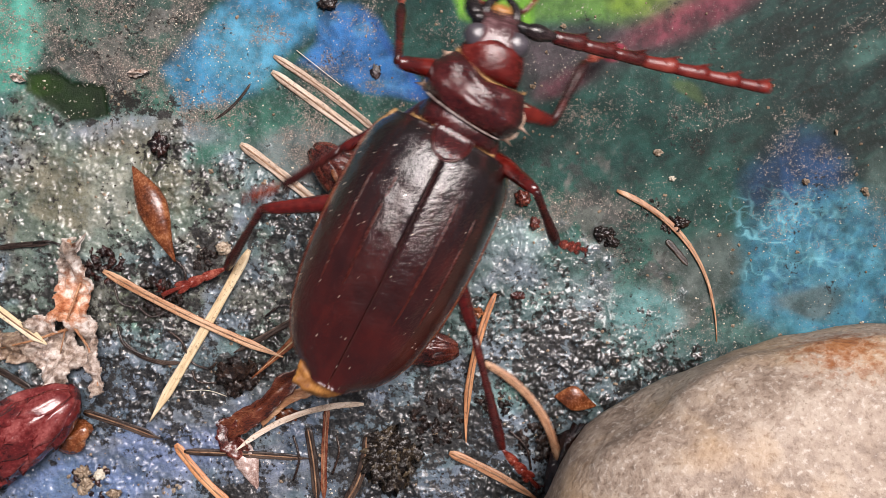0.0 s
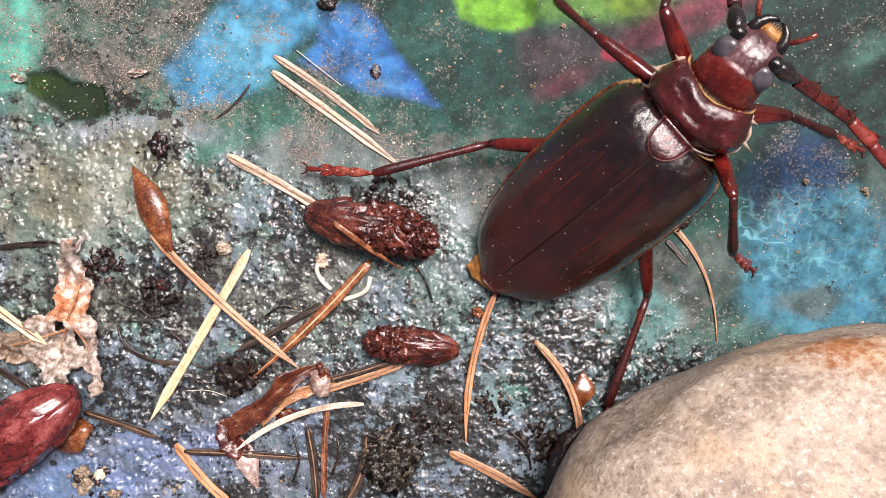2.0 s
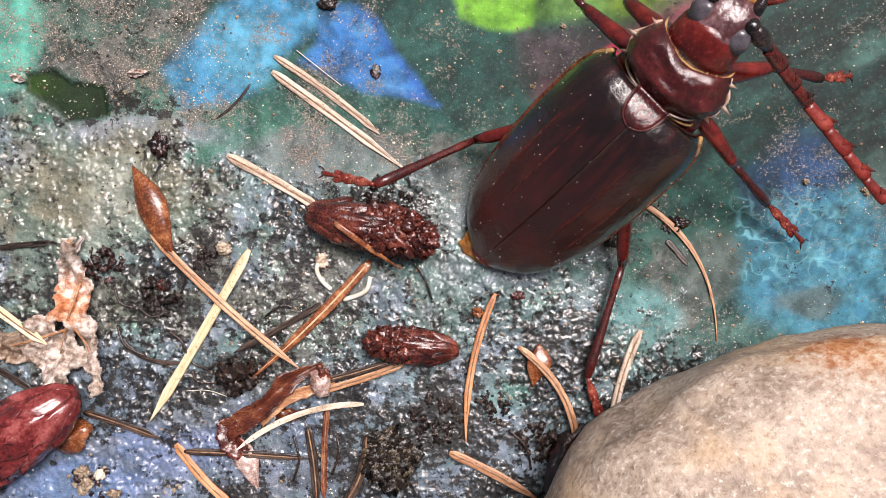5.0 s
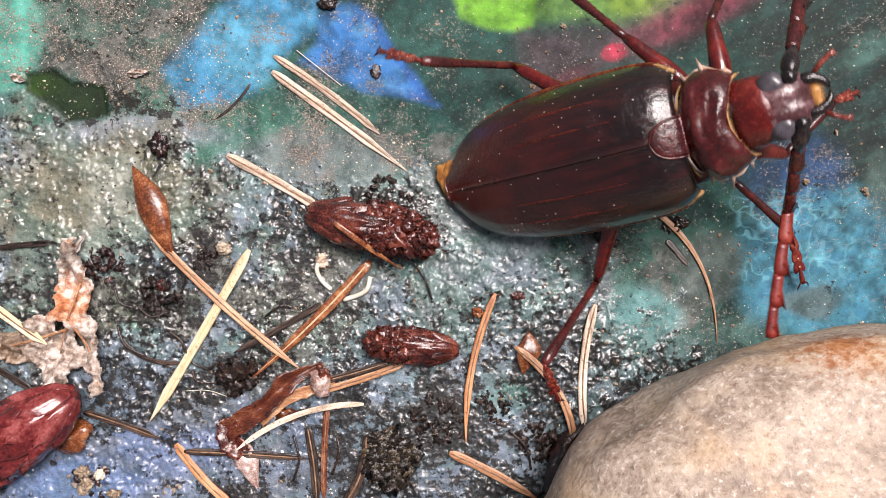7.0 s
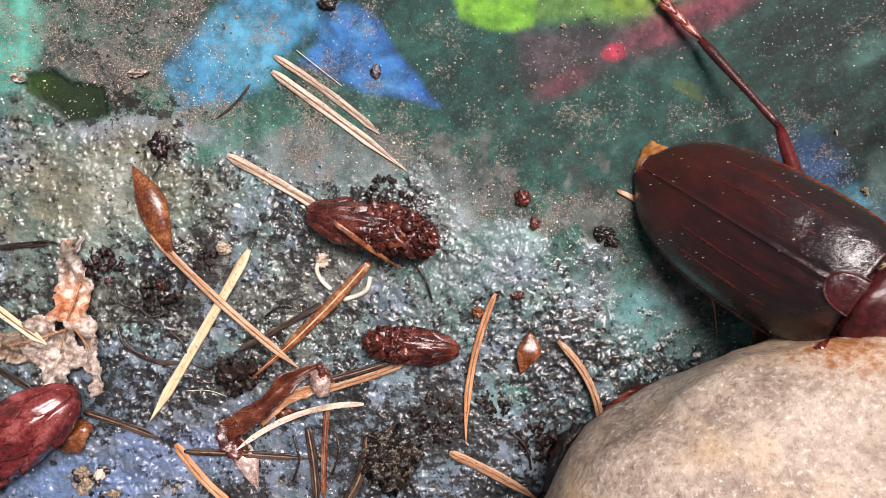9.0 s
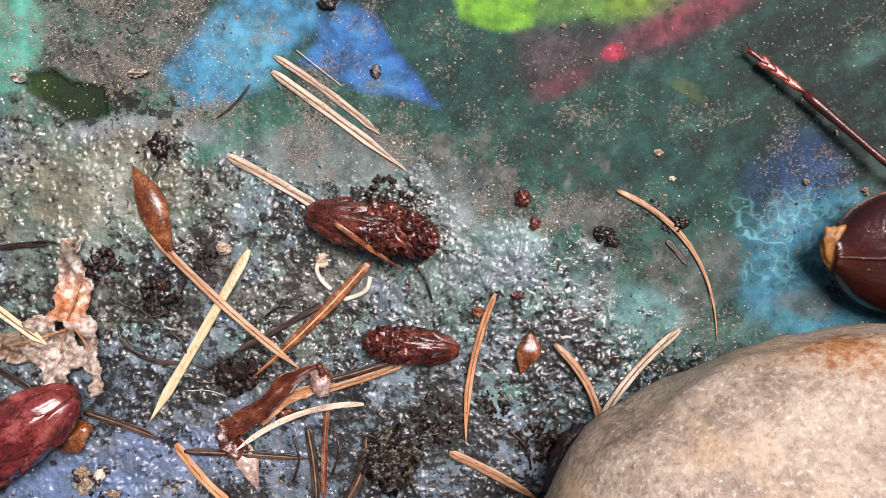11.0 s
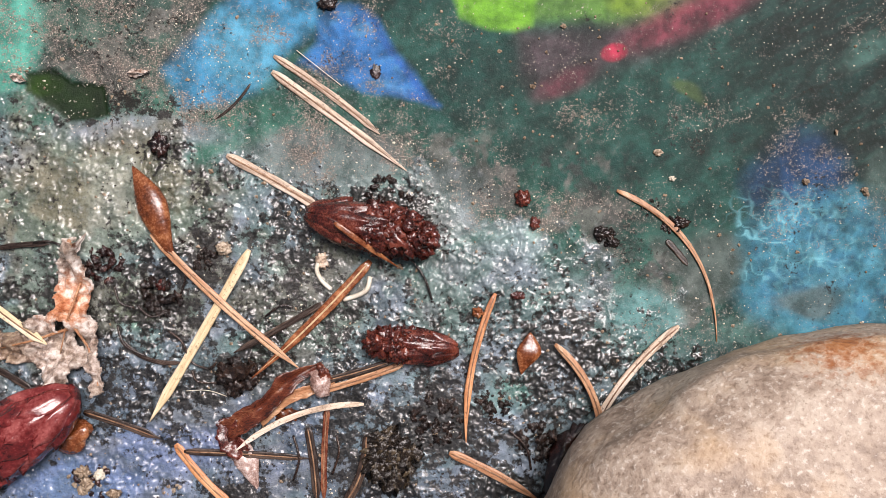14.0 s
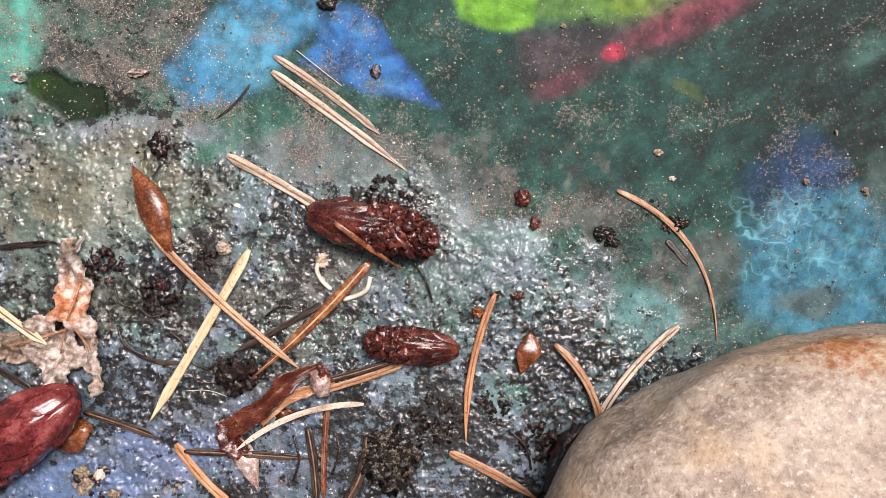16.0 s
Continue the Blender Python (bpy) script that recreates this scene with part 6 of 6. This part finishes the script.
    # the neck stretches and turns: seconds, millimetres forward, turn of the shield, turn of the head
    neck = [(0.0, 3.0, -6, 14), (0.5, 2.1, -4, 0), (1.0, 1.6, 13, 8), (1.5, 1.0, 12, 8), (2.0, 0.7, 8, 7), (3.0, 0.3, 16, 10), (4.0, 0.7, 4, 4), (6.3, 1.4, 6, 6), (6.5, 1.4, 6, 6),
            (7.0, 0.8, 3, 3), (7.5, 0.0, 0, 0), (8.0, 0.3, 0, 0), (16.0, 0.0, 0, 0)]

    def swung(pivot, forward, turn):
        pivot = Vector(pivot) * MM
        return Matrix.Translation(pivot + Vector((forward * MM, 0, 0))) @ Matrix.Rotation(radians(turn), 4, "Z") @ Matrix.Translation(-pivot)

    shield, skull = {}, {}
    for t in times:
        forward, turn, nod = between(neck, t)
        shield[t] = swung((14.5, 0, 9), forward, turn)
        skull[t] = shield[t] @ swung((19.5, 0, 8.5), -0.4, nod - turn)
    walk(SHIELD, [(t, shield[t]) for t in times])
    walk(HEAD, [(t, skull[t]) for t in times])
    for name, (root, upper, lower, parts) in MOVING.items():
        tracks = [[] for _ in parts]
        upper, lower = upper * MM, lower * MM
        for t in times:
            at = between(steps[name], t)
            body = stances[t]
            inverse = body.inverted()
            hip = body @ ((skull[t] if name.startswith("antenna") else shield[t] if name.startswith("front") else Matrix()) @ (root * MM))
            feeler = len(parts) == 2
            bend, goal = seen(Vector((at[0], at[1], 8.0)) * MM), seen(Vector((at[2], at[3], 6.0 if feeler else 1.5)) * MM)
            best = None
            for lift in range(0, 14, 2):
                low = (6.0 if feeler else 1.5) + (lift - 4 if feeler else lift)
                end = Vector((goal.x * (EYE - low) / EYE, goal.y * (EYE - low) / EYE, low * MM))
                way = end - hip
                reach = min(max(way.length, abs(upper - lower) + 0.4 * MM), upper + lower - 0.15 * MM)
                way.normalize()
                end = hip + way * reach
                a = (upper * upper - lower * lower + reach * reach) / (2 * reach)
                r = math.sqrt(max(0.0, upper * upper - a * a))
                u = way.cross(Vector((0, 0, 1))).normalized()
                v = u.cross(way)
                for w in range(60):
                    k = hip + way * a + r * (math.cos(w * math.pi / 30) * u + math.sin(w * math.pi / 30) * v)
                    cost = (seen(k) - bend).length + (seen(end) - goal).length + max(0, 2.5 * MM - k.z) * 4 + max(0, 1.0 * MM - end.z) * 4 - 0.06 * k.z + 0.12 * abs(lift - (4 if feeler else 0)) * MM
                    if best is not None and cost >= best[0]:
                        continue
                    if not feeler:      # the thigh comes out below the rim of the wing cases
                        for f in (0.35, 0.6, 0.85):
                            p = inverse @ hip.lerp(k, f) / MM
                            if -15 < p.x < 14.5 and abs(p.y) < smooth_at(WIDTHS, (14.5 - p.x) / 29.6) + 0.5:
                                cost += max(0.0, p.z - 4.8) * 1.2 * MM
                    if best is None or cost < best[0]:
                        best = (cost, k, end)
            knee, end = best[1:]
            joints = [hip, knee, end]
            if not feeler:
                joints.append(Vector((at[4] * MM, at[5] * MM, 0.6 * MM)))
            for track, p, q in zip(tracks, joints, joints[1:]):
                track.append((t, inverse @ along(p, q)))
        for ob, track in zip(parts, tracks):
            walk(ob, track)

    # litter that the beetle shoves about
    def shove(ob, rows):
        z = ob.matrix_basis.translation.z / MM
        walk(ob, [(t, lie(p, q, z + lift)) for t, p, q, lift in rows])

    shove(needle_a, [(0.0, (-41.0, -3.5), (-21.6, -12.8), 0), (0.3, (-40.9, -3.4), (-21.4, -12.9), 0), (0.5, (-40.0, -2.9), (-19.2, -13.8), 0), (0.7, (-36.6, 1.9), (-18.1, -14.9), 0), (16.0, (-36.6, 1.9), (-18.1, -14.9), 0)])
    shove(needle_b, [(0.0, (-26.0, 13.6), (-13.9, 4.0), 0), (0.5, (-26.0, 13.6), (-13.9, 4.0), 0), (0.8, (-26.0, 13.5), (-13.7, 3.8), 0), (1.0, (-26.9, 12.4), (-14.4, 3.6), 0), (1.2, (-27.3, 11.8), (-14.9, 4.7), 0), (16.0, (-27.3, 11.8), (-14.9, 4.7), 0)])
    shove(needle_c, [(0.0, (4.8, -14.0), (14.6, -28.3), 0), (0.3, (12.2, -11.6), (17.7, -28.0), 0), (0.5, (10.6, -13.1), (12.7, -30.3), 0), (0.7, (9.4, -12.4), (12.8, -29.4), 0), (1.0, (11.5, -11.5), (16.6, -28.0), 0),
                     (2.2, (11.5, -11.5), (16.6, -28.0), 0), (3.0, (9.6, -12.2), (16.8, -27.9), 0), (4.2, (9.6, -12.2), (16.8, -27.9), 0), (6.3, (9.0, -12.2), (16.4, -27.8), 0), (7.5, (9.0, -12.2), (16.4, -27.8), 0),
                     (8.0, (7.4, -12.9), (16.1, -27.9), 0), (8.5, (7.4, -12.9), (16.1, -27.9), 0), (8.8, (8.6, -12.6), (16.4, -28.0), 0), (9.0, (14.4, -11.5), (19.2, -28.1), 0), (9.2, (12.9, -11.6), (19.2, -27.7), 0),
                     (11.3, (14.0, -11.9), (19.4, -28.3), 0), (16.0, (14.0, -11.9), (19.4, -28.3), 0)])
    shove(needle_d, [(0.0, (31.9, -19.9), (22.6, -31.4), 0), (4.0, (31.9, -19.9), (22.6, -31.4), 0), (4.8, (26.9, -12.8), (21.9, -27.1), 0), (5.8, (19.1, -7.1), (17.9, -23.4), 0), (7.5, (19.2, -7.1), (17.9, -23.4), 0), (7.8, (18.0, -8.5), (16.4, -23.9), 0), (8.0, (13.9, -8.5), (15.0, -24.6), 0),
                     (8.5, (13.1, -8.9), (14.3, -24.9), 0), (8.8, (16.4, -8.7), (14.7, -24.2), 0), (9.0, (29.7, -17.8), (21.1, -29.2), 0), (9.2, (31.5, -17.8), (21.9, -29.9), 0), (10.2, (30.8, -14.2), (20.4, -26.4), 0), (11.3, (29.7, -9.7), (19.0, -22.4), 0),
                     (16.0, (29.7, -9.7), (19.0, -22.4), 0)])
    shove(bud_e, [(0.0, (14.4, -18.6), (19.0, -19.4), 0), (0.7, (14.4, -18.3), (19.0, -18.9), 0), (1.0, (17.6, -15.6), (17.0, -21.0), 0), (2.5, (17.6, -15.3), (17.0, -20.6), 0), (3.0, (12.7, -12.9), (12.2, -17.8), 0), (4.2, (12.7, -12.9), (12.2, -17.8), 0),
                  (6.3, (10.8, -10.5), (10.4, -15.8), 0), (8.8, (11.0, -10.5), (10.1, -15.8), 0), (16.0, (11.0, -10.5), (10.1, -15.8), 0)])
    shove(cone_big, [(0.0, (-16.4, 12.6), (-3.5, 1.9), 0), (0.5, (-16.4, 12.6), (-3.5, 1.9), 0), (0.8, (-16.0, 11.9), (-3.0, 1.5), 0), (1.0, (-16.0, 11.5), (-2.4, 1.5), 0), (1.2, (-18.3, 5.4), (-1.1, 2.2), 0), (1.4, (-17.6, 4.5), (-0.6, 0.9), 0),
                     (16.0, (-17.4, 4.5), (-0.6, 0.9), 0)])


motions()
